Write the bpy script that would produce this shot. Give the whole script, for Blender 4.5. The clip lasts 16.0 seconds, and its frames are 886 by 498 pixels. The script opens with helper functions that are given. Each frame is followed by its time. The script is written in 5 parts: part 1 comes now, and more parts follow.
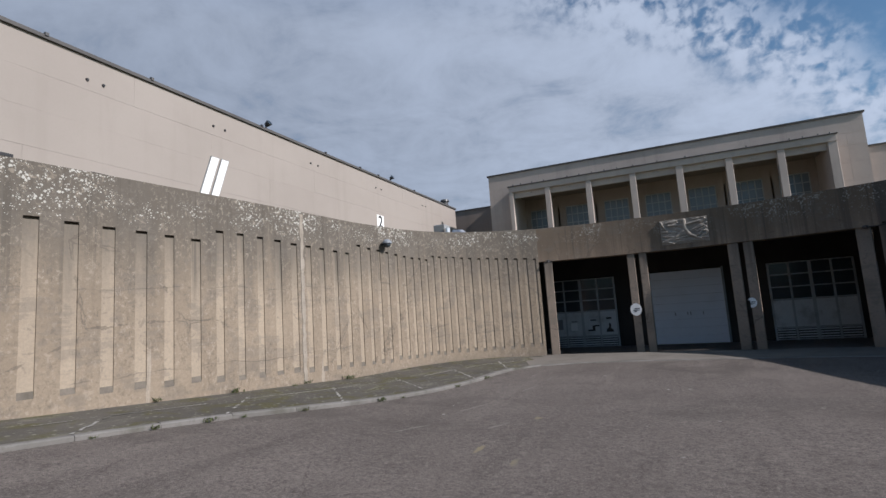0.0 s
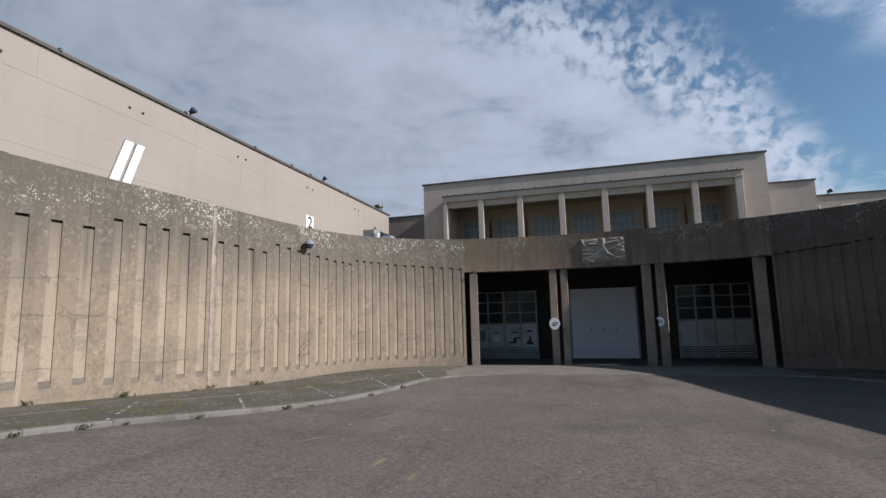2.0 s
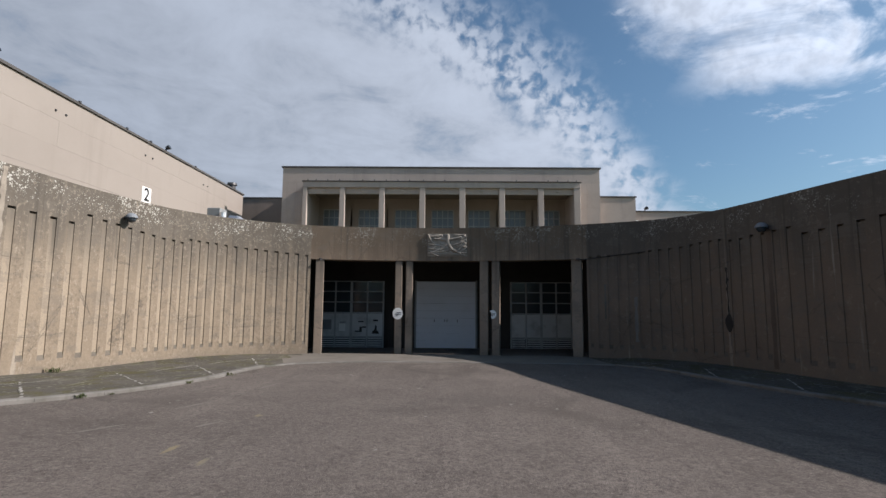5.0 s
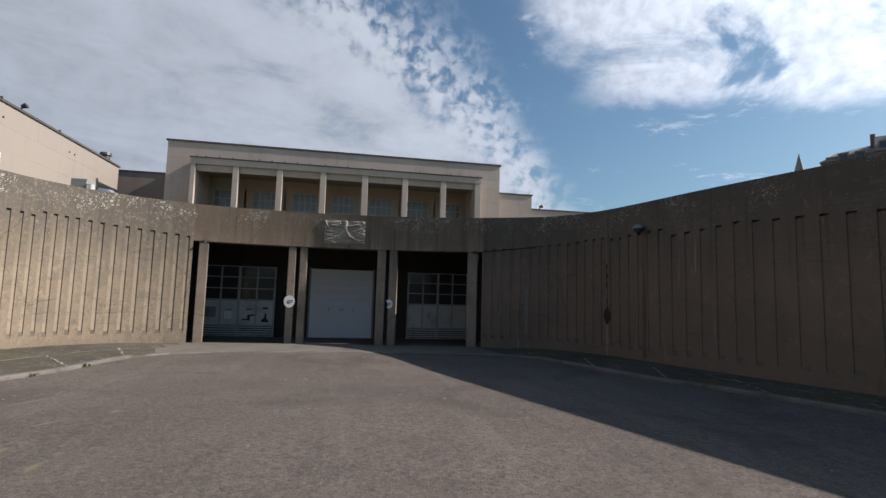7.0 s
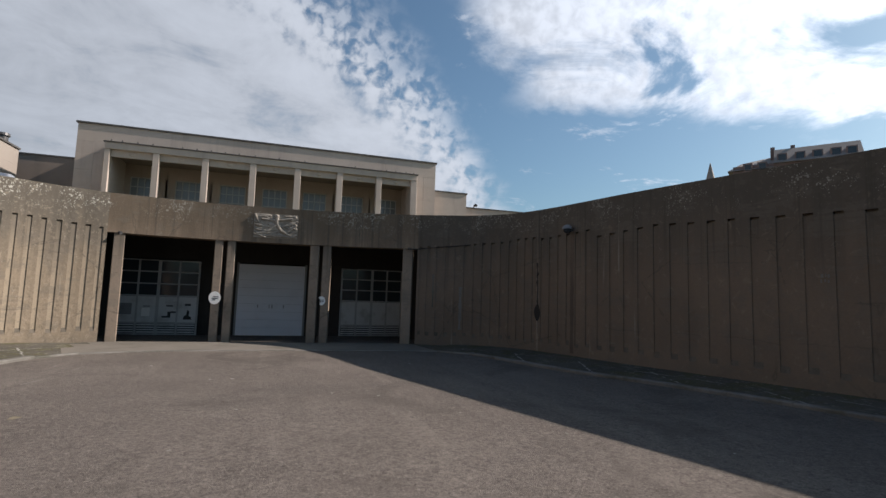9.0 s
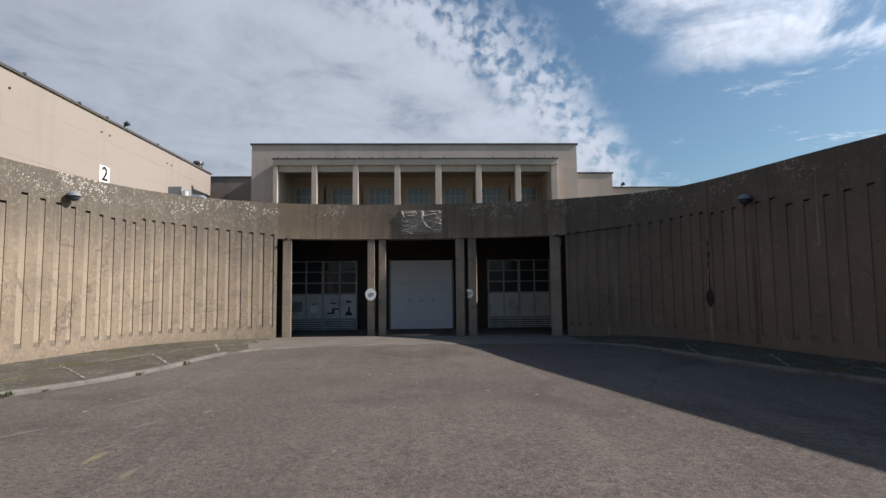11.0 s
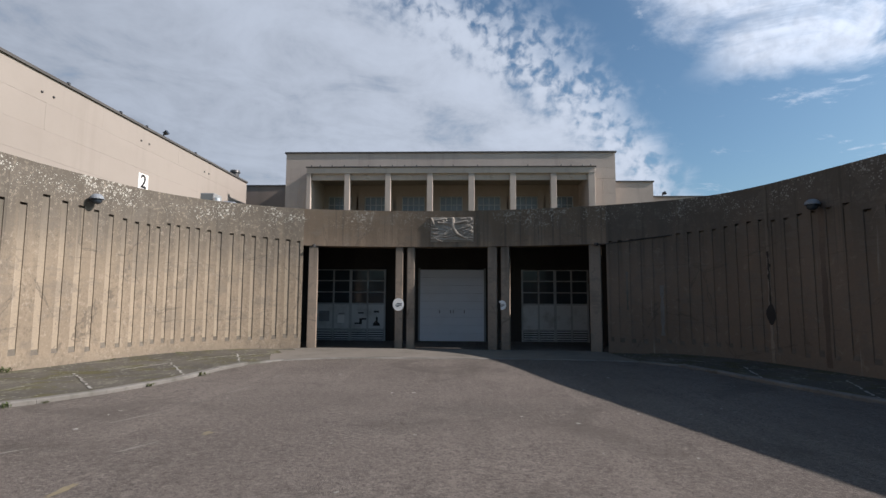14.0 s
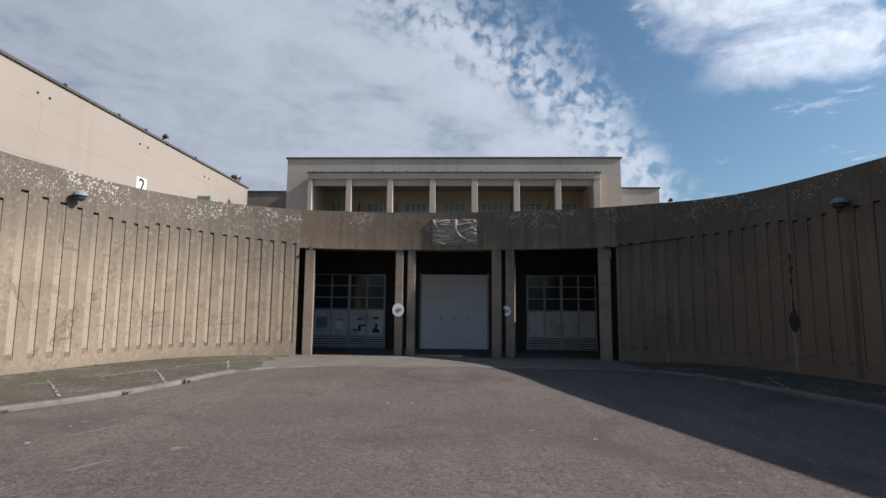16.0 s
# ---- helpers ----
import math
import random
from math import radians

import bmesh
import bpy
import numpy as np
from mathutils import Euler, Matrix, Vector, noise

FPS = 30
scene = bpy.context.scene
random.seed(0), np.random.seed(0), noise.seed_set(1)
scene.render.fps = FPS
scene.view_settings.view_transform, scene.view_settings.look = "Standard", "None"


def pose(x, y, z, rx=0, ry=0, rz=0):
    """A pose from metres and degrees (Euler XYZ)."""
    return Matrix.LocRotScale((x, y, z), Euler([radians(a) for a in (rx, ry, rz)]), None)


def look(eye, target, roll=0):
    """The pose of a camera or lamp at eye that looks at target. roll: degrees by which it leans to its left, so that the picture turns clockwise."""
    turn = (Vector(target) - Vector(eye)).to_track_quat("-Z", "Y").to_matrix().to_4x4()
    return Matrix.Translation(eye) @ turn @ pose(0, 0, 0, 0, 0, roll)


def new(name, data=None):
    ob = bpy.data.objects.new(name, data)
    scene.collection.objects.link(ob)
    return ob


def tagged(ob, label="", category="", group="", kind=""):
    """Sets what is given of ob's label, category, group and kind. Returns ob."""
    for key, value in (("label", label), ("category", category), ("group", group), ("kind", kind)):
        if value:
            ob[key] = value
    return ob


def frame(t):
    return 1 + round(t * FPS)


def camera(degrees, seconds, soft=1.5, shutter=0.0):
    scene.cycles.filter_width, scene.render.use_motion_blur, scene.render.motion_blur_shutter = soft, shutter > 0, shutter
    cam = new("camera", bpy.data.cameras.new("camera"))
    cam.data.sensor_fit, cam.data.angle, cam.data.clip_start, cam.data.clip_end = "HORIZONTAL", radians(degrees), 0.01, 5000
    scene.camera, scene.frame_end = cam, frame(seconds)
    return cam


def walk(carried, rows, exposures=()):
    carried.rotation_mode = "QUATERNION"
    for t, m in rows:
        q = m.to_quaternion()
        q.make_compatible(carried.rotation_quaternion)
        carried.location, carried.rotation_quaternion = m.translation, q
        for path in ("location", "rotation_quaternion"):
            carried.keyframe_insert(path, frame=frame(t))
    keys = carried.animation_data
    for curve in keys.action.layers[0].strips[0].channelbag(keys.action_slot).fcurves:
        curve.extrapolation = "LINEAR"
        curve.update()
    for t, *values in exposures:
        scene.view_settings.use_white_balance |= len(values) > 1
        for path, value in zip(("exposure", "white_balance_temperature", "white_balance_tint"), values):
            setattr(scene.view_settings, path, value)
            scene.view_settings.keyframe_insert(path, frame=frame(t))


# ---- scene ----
cam = camera(82.6, 16.0)
PATH = [
    (0.0, (-0.723, -0.833, 1.623), (-4.654, 8.277, 2.871), -3.87),
    (0.5, (-0.691, -0.781, 1.639), (-4.381, 8.424, 2.921), -3.41),
    (1.0, (-0.651, -0.712, 1.644), (-4.077, 8.591, 2.958), -2.66),
    (1.5, (-0.603, -0.615, 1.626), (-3.689, 8.803, 2.959), -2.05),
    (2.0, (-0.553, -0.573, 1.604), (-3.245, 8.964, 2.946), -1.47),
    (2.5, (-0.449, -0.576, 1.592), (-2.742, 9.063, 2.943), -0.71),
    (3.0, (-0.307, -0.636, 1.605), (-2.112, 9.113, 2.904), -0.02),
    (3.5, (-0.141, -0.794, 1.583), (-1.534, 9.029, 2.831), 0.08),
    (4.0, (-0.044, -0.729, 1.549), (-1.019, 9.153, 2.733), -0.04),
    (6.5, (0.110, -0.553, 1.533), (1.470, 9.295, 2.614), 1.47),
    (7.0, (0.168, -0.483, 1.518), (2.015, 9.294, 2.507), 1.61),
    (7.5, (0.202, -0.557, 1.513), (2.506, 9.124, 2.504), 1.85),
    (8.0, (0.181, -0.515, 1.526), (3.043, 9.014, 2.534), 1.98),
    (8.5, (0.159, -0.508, 1.521), (3.408, 8.892, 2.562), 2.32),
    (9.0, (0.138, -0.485, 1.518), (3.243, 8.971, 2.485), 1.80),
    (9.5, (0.136, -0.394, 1.500), (2.653, 9.250, 2.313), 1.03),
    (10.0, (0.144, -0.247, 1.546), (1.780, 9.594, 2.247), 0.56),
    (12.5, (0.222, 0.429, 1.572), (-0.198, 10.389, 2.358), -0.64),
    (13.0, (0.288, 0.553, 1.617), (-0.207, 10.518, 2.298), 0.02),
    (13.5, (0.241, 0.726, 1.576), (-0.102, 10.685, 2.416), 0.25),
    (14.0, (0.243, 0.869, 1.560), (-0.063, 10.820, 2.497), 0.26),
    (14.5, (0.264, 1.047, 1.511), (-0.261, 10.980, 2.543), 0.62),
    (15.0, (0.315, 1.211, 1.501), (-0.413, 11.135, 2.498), 0.76),
    (15.5, (0.313, 1.377, 1.484), (-0.271, 11.309, 2.495), 0.67),
    (16.0, (0.247, 1.548, 1.448), (-0.116, 11.479, 2.560), 0.51),]
walk(cam, [(t, look(eye, target, roll)) for t, eye, target, roll in PATH],
     [(0.0, -0.20, 5720, 17.5), (2.0, -0.12, 5870, 17.5), (4.0, -0.01, 6020, 17.5), (6.5, -0.02, 6120, 17.5), (8.5, 0.06, 6400, 17.5), (10.0, 0.04, 6300, 17.5), (12.5, 0.04, 6070, 17.5), (16.0, 0.04, 6070, 17.5)])

# ---- light: sun from the right, thin broken cloud over blue sky ----
SUN_DIR = Vector((1.0, -0.11, 0.685)).normalized()
sun = new("sun", bpy.data.lights.new("sun", "SUN"))
sun.data.energy, sun.data.angle, sun.data.color = 6.6, radians(0.55), (1.0, 0.905, 0.775)
sun.matrix_world = look(Vector(SUN_DIR) * 50, (0, 0, 0))

world = bpy.data.worlds.new("world")
scene.world = world
world.use_nodes = True
WN, WL = world.node_tree.nodes, world.node_tree.links
WN.clear()


def wnode(kind, **values):
    n = WN.new(kind)
    for key, v in values.items():
        n.inputs[key].default_value = v
    return n


def wmath(op, a, b=None, clamp=False):
    n = WN.new("ShaderNodeMath")
    n.operation, n.use_clamp = op, clamp
    for i, v in enumerate((a, b)):
        if v is None:
            continue
        if isinstance(v, (int, float)):
            n.inputs[i].default_value = v
        else:
            WL.new(v, n.inputs[i])
    return n.outputs[0]


def wsmooth(v, lo, hi, a=0.0, b=1.0):
    n = WN.new("ShaderNodeMapRange")
    n.interpolation_type = "SMOOTHSTEP"
    for key, x in (("From Min", lo), ("From Max", hi), ("To Min", a), ("To Max", b)):
        n.inputs[key].default_value = x
    WL.new(v, n.inputs["Value"])
    return n.outputs[0]


def wnoise(vec, scale, detail, rough=0.55, distort=0.0):
    n = wnode("ShaderNodeTexNoise", Scale=scale, Detail=detail, Roughness=rough, Distortion=distort)
    WL.new(vec, n.inputs["Vector"])
    return n.outputs["Fac"]


def build_sky():
    sky = WN.new("ShaderNodeTexSky")
    sky.sky_type, sky.sun_disc = "NISHITA", False
    sky.sun_elevation = math.asin(SUN_DIR.z)
    sky.sun_rotation = math.atan2(SUN_DIR.x, SUN_DIR.y)
    sky.air_density, sky.dust_density, sky.ozone_density = 1.0, 1.9, 2.0
    tc = WN.new("ShaderNodeTexCoord")
    sep = WN.new("ShaderNodeSeparateXYZ")
    WL.new(tc.outputs["Generated"], sep.inputs[0])
    x, y, z = sep.outputs
    height = wmath("ADD", wmath("MAXIMUM", z, 0.0), 0.12)
    flat = WN.new("ShaderNodeCombineXYZ")  # the cloud layer, seen from below
    WL.new(wmath("DIVIDE", x, height), flat.inputs[0])
    WL.new(wmath("DIVIDE", y, height), flat.inputs[1])
    deck = flat.outputs[0]
    u, v = wmath("DIVIDE", x, height), wmath("DIVIDE", y, height)
    broad = wnoise(deck, 1.1, 3.0, 0.5, 0.3)
    wisp = wnoise(deck, 2.6, 8.0, 0.64, 0.5)
    ripple = wnoise(tc.outputs["Generated"], 44.0, 3.0, 0.5, 0.25)
    clumps = wnoise(tc.outputs["Generated"], 7.0, 4.0, 0.55, 0.4)
    # a sheet over the west that breaks into ripples towards a clear lane, then a bank of cumulus
    lane = wmath("SUBTRACT", u, wmath("MULTIPLY", v, 0.79))
    lane = wmath("ADD", lane, wmath("MULTIPLY", wmath("SUBTRACT", broad, 0.5), 0.5))
    rough = wmath("ADD", lane, wmath("MULTIPLY", wmath("SUBTRACT", wisp, 0.5), 0.45))
    sheet = wsmooth(rough, -1.12, -0.74, 1.0, 0.0)
    solid = wsmooth(lane, -1.60, -0.95, 1.0, 0.0)
    cells = wmath("MULTIPLY", wmath("MULTIPLY", wmath("SUBTRACT", ripple, 0.47), 2.0), wsmooth(solid, 0.0, 0.8, 1.0, 0.12))
    streaks = wmath("MULTIPLY", wmath("SUBTRACT", wisp, 0.48), wmath("ADD", wmath("MULTIPLY", solid, 1.5), 0.6))
    broken = wmath("ADD", wmath("ADD", cells, streaks), wmath("MULTIPLY", wmath("SUBTRACT", clumps, 0.47), 0.7))
    dens = wmath("ADD", wmath("MULTIPLY", broken, wmath("SUBTRACT", 1.2, wmath("MULTIPLY", solid, 0.55))), wmath("MULTIPLY", solid, 0.30))
    cover_sheet = wmath("MULTIPLY", wsmooth(dens, -0.36, 0.30, 0.05, 1.0), sheet)
    bank = wsmooth(rough, -0.62, -0.40)
    foot = wmath("ADD", wmath("ADD", v, wmath("MULTIPLY", u, 0.35)), wmath("MULTIPLY", wmath("SUBTRACT", wisp, 0.5), 0.9))
    bank = wmath("MULTIPLY", bank, wsmooth(foot, 1.80, 2.15, 1.0, 0.0))
    bank = wmath("MULTIPLY", bank, wmath("MULTIPLY", wsmooth(u, 0.25, 0.6), wsmooth(v, 0.1, 0.7)))
    puff = wnoise(deck, 1.9, 7.0, 0.58, 0.4)
    bank = wmath("MULTIPLY", bank, wsmooth(puff, 0.38, 0.50))
    cover_bank = wmath("MULTIPLY", bank, wsmooth(wisp, 0.28, 0.46, 0.55, 1.0))
    scraps = wmath("MULTIPLY", wsmooth(wisp, 0.585, 0.70), 0.6)
    cover = wmath("MAXIMUM", wmath("MAXIMUM", cover_sheet, cover_bank), scraps)
    cover = wmath("MULTIPLY", cover, wsmooth(z, 0.50, 0.70, 1.0, 0.0))  # clear overhead
    near_sun = wnode("ShaderNodeVectorMath")
    near_sun.operation = "DOT_PRODUCT"
    WL.new(tc.outputs["Generated"], near_sun.inputs[0])
    near_sun.inputs[1].default_value = SUN_DIR
    dot = near_sun.outputs["Value"]
    glow = wmath("POWER", wmath("MAXIMUM", dot, 0.0), 4.0)
    bright = wmath("ADD", wmath("ADD", wmath("MULTIPLY", dot, 3.4), wmath("MULTIPLY", glow, 16.0)), 7.2)
    shade = wmath("MULTIPLY", wsmooth(broken, -0.5, 0.5, 0.84, 1.10), bright)
    cloud = WN.new("ShaderNodeCombineXYZ")
    for i, k in enumerate((0.89, 0.983, 1.045)):
        WL.new(wmath("MULTIPLY", shade, k), cloud.inputs[i])
    mix = WN.new("ShaderNodeMix")
    mix.data_type = "RGBA"
    WL.new(wmath("MULTIPLY", cover, 0.92), mix.inputs["Factor"])
    clear = WN.new("ShaderNodeMix")
    clear.data_type, clear.blend_type = "RGBA", "MULTIPLY"
    clear.inputs["Factor"].default_value = 1.0
    clear.inputs["B"].default_value = (1.11, 1.39, 1.33, 1.0)
    WL.new(sky.outputs[0], clear.inputs["A"])
    WL.new(clear.outputs["Result"], mix.inputs["A"])
    WL.new(cloud.outputs[0], mix.inputs["B"])
    back = wnode("ShaderNodeBackground", Strength=SKY)
    WL.new(mix.outputs["Result"], back.inputs["Color"])
    out = WN.new("ShaderNodeOutputWorld")
    WL.new(back.outputs[0], out.inputs["Surface"])


SKY = 0.078
build_sky()

# ---- materials ----


class Mat:
    """A node material put together step by step, with world-sized patterns."""

    def __init__(self, name, rough=0.85, metal=0.0, spec=0.3):
        self.m = bpy.data.materials.new(name)
        self.m.use_nodes = True
        self.n, self.l = self.m.node_tree.nodes, self.m.node_tree.links
        self.b = self.n["Principled BSDF"]
        self.b.inputs["Roughness"].default_value = rough
        self.b.inputs["Metallic"].default_value = metal
        self.b.inputs["Specular IOR Level"].default_value = spec
        geo = self.n.new("ShaderNodeNewGeometry")
        self.pos = geo.outputs["Position"]
        self.island = geo.outputs["Random Per Island"]
        s = self.n.new("ShaderNodeSeparateXYZ")
        self.l.new(self.pos, s.inputs[0])
        self.x, self.y, self.z = s.outputs
        self.col = None

    def put(self, n, key, v):
        if isinstance(v, bpy.types.NodeSocket):
            self.l.new(v, n.inputs[key])
        else:
            n.inputs[key].default_value = v

    def math(self, op, a, b=0.0, clamp=False):
        n = self.n.new("ShaderNodeMath")
        n.operation, n.use_clamp = op, clamp
        self.put(n, 0, a), self.put(n, 1, b)
        return n.outputs[0]

    def ramp(self, v, lo, hi, a=0.0, b=1.0):
        n = self.n.new("ShaderNodeMapRange")
        n.interpolation_type = "SMOOTHSTEP"
        self.put(n, "Value", v)
        for key, k in (("From Min", lo), ("From Max", hi), ("To Min", a), ("To Max", b)):
            n.inputs[key].default_value = k
        return n.outputs[0]

    def noise(self, scale, detail=4.0, rough=0.6, stretch=(1, 1, 1), distort=0.0, shift=0.0):
        mp = self.n.new("ShaderNodeMapping")
        mp.inputs["Scale"].default_value = stretch
        mp.inputs["Location"].default_value = (shift, shift * 0.7, shift * 1.3)
        self.l.new(self.pos, mp.inputs["Vector"])
        n = self.n.new("ShaderNodeTexNoise")
        for key, v in (("Scale", scale), ("Detail", detail), ("Roughness", rough), ("Distortion", distort)):
            n.inputs[key].default_value = v
        self.l.new(mp.outputs[0], n.inputs["Vector"])
        return n.outputs["Fac"]

    def cells(self, scale, feature="F1", stretch=(1, 1, 1)):
        mp = self.n.new("ShaderNodeMapping")
        mp.inputs["Scale"].default_value = stretch
        self.l.new(self.pos, mp.inputs["Vector"])
        n = self.n.new("ShaderNodeTexVoronoi")
        n.feature = feature
        n.inputs["Scale"].default_value = scale
        self.l.new(mp.outputs[0], n.inputs["Vector"])
        return n.outputs["Distance"]

    def mix(self, fac, a, b):
        n = self.n.new("ShaderNodeMix")
        n.data_type = "RGBA"
        self.put(n, "Factor", fac)
        for key, v in (("A", a), ("B", b)):
            self.put(n, key, v if isinstance(v, bpy.types.NodeSocket) else (*v, 1.0))
        return n.outputs["Result"]

    def base(self, colour):
        self.col = colour if isinstance(colour, bpy.types.NodeSocket) else self.mix(0.0, colour, colour)
        return self

    def over(self, fac, colour):
        self.col = self.mix(fac, self.col, colour)
        return self

    def random(self):
        return self.n.new("ShaderNodeObjectInfo").outputs["Random"]

    def gloss(self, v):
        self.put(self.b, "Roughness", v)
        return self

    def bump(self, height, strength=0.4, distance=0.01):
        n = self.n.new("ShaderNodeBump")
        n.inputs["Strength"].default_value, n.inputs["Distance"].default_value = strength, distance
        self.put(n, "Height", height)
        self.l.new(n.outputs[0], self.b.inputs["Normal"])
        return self

    def done(self):
        self.put(self.b, "Base Color", self.col)
        return self.m


def make_concrete(name, a, b, c, lichen=0.85, pits=0.0, head=(0.088, 0.081, 0.070)):
    m = Mat(name, 0.9, spec=0.2)
    broad, mid, grain = m.noise(0.35, 4), m.noise(1.6, 6, 0.65), m.noise(22, 5, 0.7)
    streak = m.noise(1.0, 5, 0.6, (2.6, 2.6, 0.22), 0.3, 4.0)
    m.base(m.mix(m.ramp(broad, 0.35, 0.65), a, b))
    m.over(m.ramp(mid, 0.48, 0.75, 0, 0.45), c)
    # weathered dark head of the wall, running down in streaks
    level = m.math("ADD", m.z, m.math("MULTIPLY", m.math("SUBTRACT", streak, 0.5), 2.6))
    m.over(m.ramp(level, 1.75, 4.0, 0, 0.85), head)
    m.over(m.ramp(m.math("ADD", m.z, m.math("MULTIPLY", mid, 0.8)), 0.75, 0.25, 0, 0.55), (0.17, 0.15, 0.12))
    # board marks
    boards = m.noise(1.0, 3, 0.6, (1.2, 1.2, 16.0), 0.0, 9.0)
    m.over(m.ramp(m.math("MULTIPLY", boards, m.ramp(mid, 0.4, 0.6)), 0.36, 0.5, 0, 0.35), (0.17, 0.15, 0.125))
    wavy = m.math("ADD", m.z, m.math("MULTIPLY", m.noise(0.8, 4, 0.6, shift=6.0), 0.35))
    for level_z in (1.05, 2.62):
        line = m.ramp(m.math("ABSOLUTE", m.math("SUBTRACT", wavy, level_z)), 0.016, 0.004)
        m.over(m.math("MULTIPLY", line, m.ramp(mid, 0.40, 0.6, 0, 0.6)), (0.12, 0.10, 0.08))
    crack = m.math("ADD", m.cells(0.5, "DISTANCE_TO_EDGE"), m.math("MULTIPLY", m.math("SUBTRACT", m.noise(2.2, 6, 0.65, shift=12.0), 0.5), 0.14))
    m.over(m.math("MULTIPLY", m.ramp(m.math("ABSOLUTE", crack), 0.010, 0.002), m.ramp(broad, 0.46, 0.56, 0, 0.6)), (0.10, 0.085, 0.068))
    blot = m.noise(5.0, 5, 0.7, (1, 1, 1), 0.8, 14.0)
    m.over(m.ramp(blot, 0.56, 0.66, 0, 0.45), (0.15, 0.13, 0.105))
    m.over(m.ramp(blot, 0.42, 0.33, 0, 0.4 * lichen), (0.40, 0.34, 0.265))
    run_off = m.noise(1.0, 5, 0.65, (7.0, 7.0, 0.12), 0.2, 21.0)
    m.over(m.math("MULTIPLY", m.ramp(run_off, 0.54, 0.66, 0, 0.6), m.ramp(m.z, 1.6, 3.6)), (0.075, 0.067, 0.056))
    pale = m.noise(1.0, 4, 0.6, (5.0, 5.0, 0.3), 0.2, 2.0)
    m.over(m.ramp(pale, 0.66, 0.76, 0, 0.4), (0.45, 0.41, 0.35))
    if lichen:
        patch = m.noise(1.1, 3, 0.6, (1, 1, 1), 0, 7.0)
        for scale, most in ((17.0, 0.46), (28.0, 0.42)):
            spots = m.math("ADD", m.cells(scale), m.math("MULTIPLY", m.math("SUBTRACT", m.noise(scale * 2.5, 2), 0.5), 0.25))
            drop = m.noise(scale * 0.45, 2, 0.5, (1, 1, 1), 0, scale)
            where = m.math("MULTIPLY", m.ramp(m.z, 3.15, 4.15), m.ramp(patch, 0.34, 0.62))
            size = m.math("MULTIPLY", m.math("MULTIPLY", where, most), m.ramp(drop, 0.42, 0.58))
            dots = m.math("MULTIPLY", m.ramp(m.math("SUBTRACT", spots, size), -0.05, 0.03, 1, 0), m.ramp(size, 0.05, 0.15))
            m.over(m.math("MULTIPLY", dots, lichen), (0.50, 0.49, 0.44))
    m.over(m.ramp(grain, 0.3, 0.7, 0.0, 0.22), (0.10, 0.09, 0.075))
    if pits:
        worn = m.ramp(m.noise(1.3, 4, 0.6, shift=17.0), 0.36, 0.60, 0.25, 1.0)
        pit = m.noise(13.0, 4, 0.75, (1, 1, 0.8), 0.4, 27.0)
        m.over(m.math("MULTIPLY", m.ramp(pit, 0.53, 0.62, 0, 0.55 * pits), worn), (0.115, 0.097, 0.075))
        m.over(m.math("MULTIPLY", m.ramp(pit, 0.45, 0.36, 0, 0.45 * pits), worn), (0.36, 0.31, 0.245))
    h = m.math("ADD", m.math("MULTIPLY", grain, 0.6), m.math("MULTIPLY", mid, 1.0))
    return m.bump(h, 0.5, 0.02).done()


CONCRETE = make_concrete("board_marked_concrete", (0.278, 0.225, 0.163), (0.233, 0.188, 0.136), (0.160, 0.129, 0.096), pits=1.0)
SMOOTH = make_concrete("smooth_groove_concrete", (0.365, 0.302, 0.223), (0.318, 0.262, 0.194), (0.238, 0.194, 0.145), False)


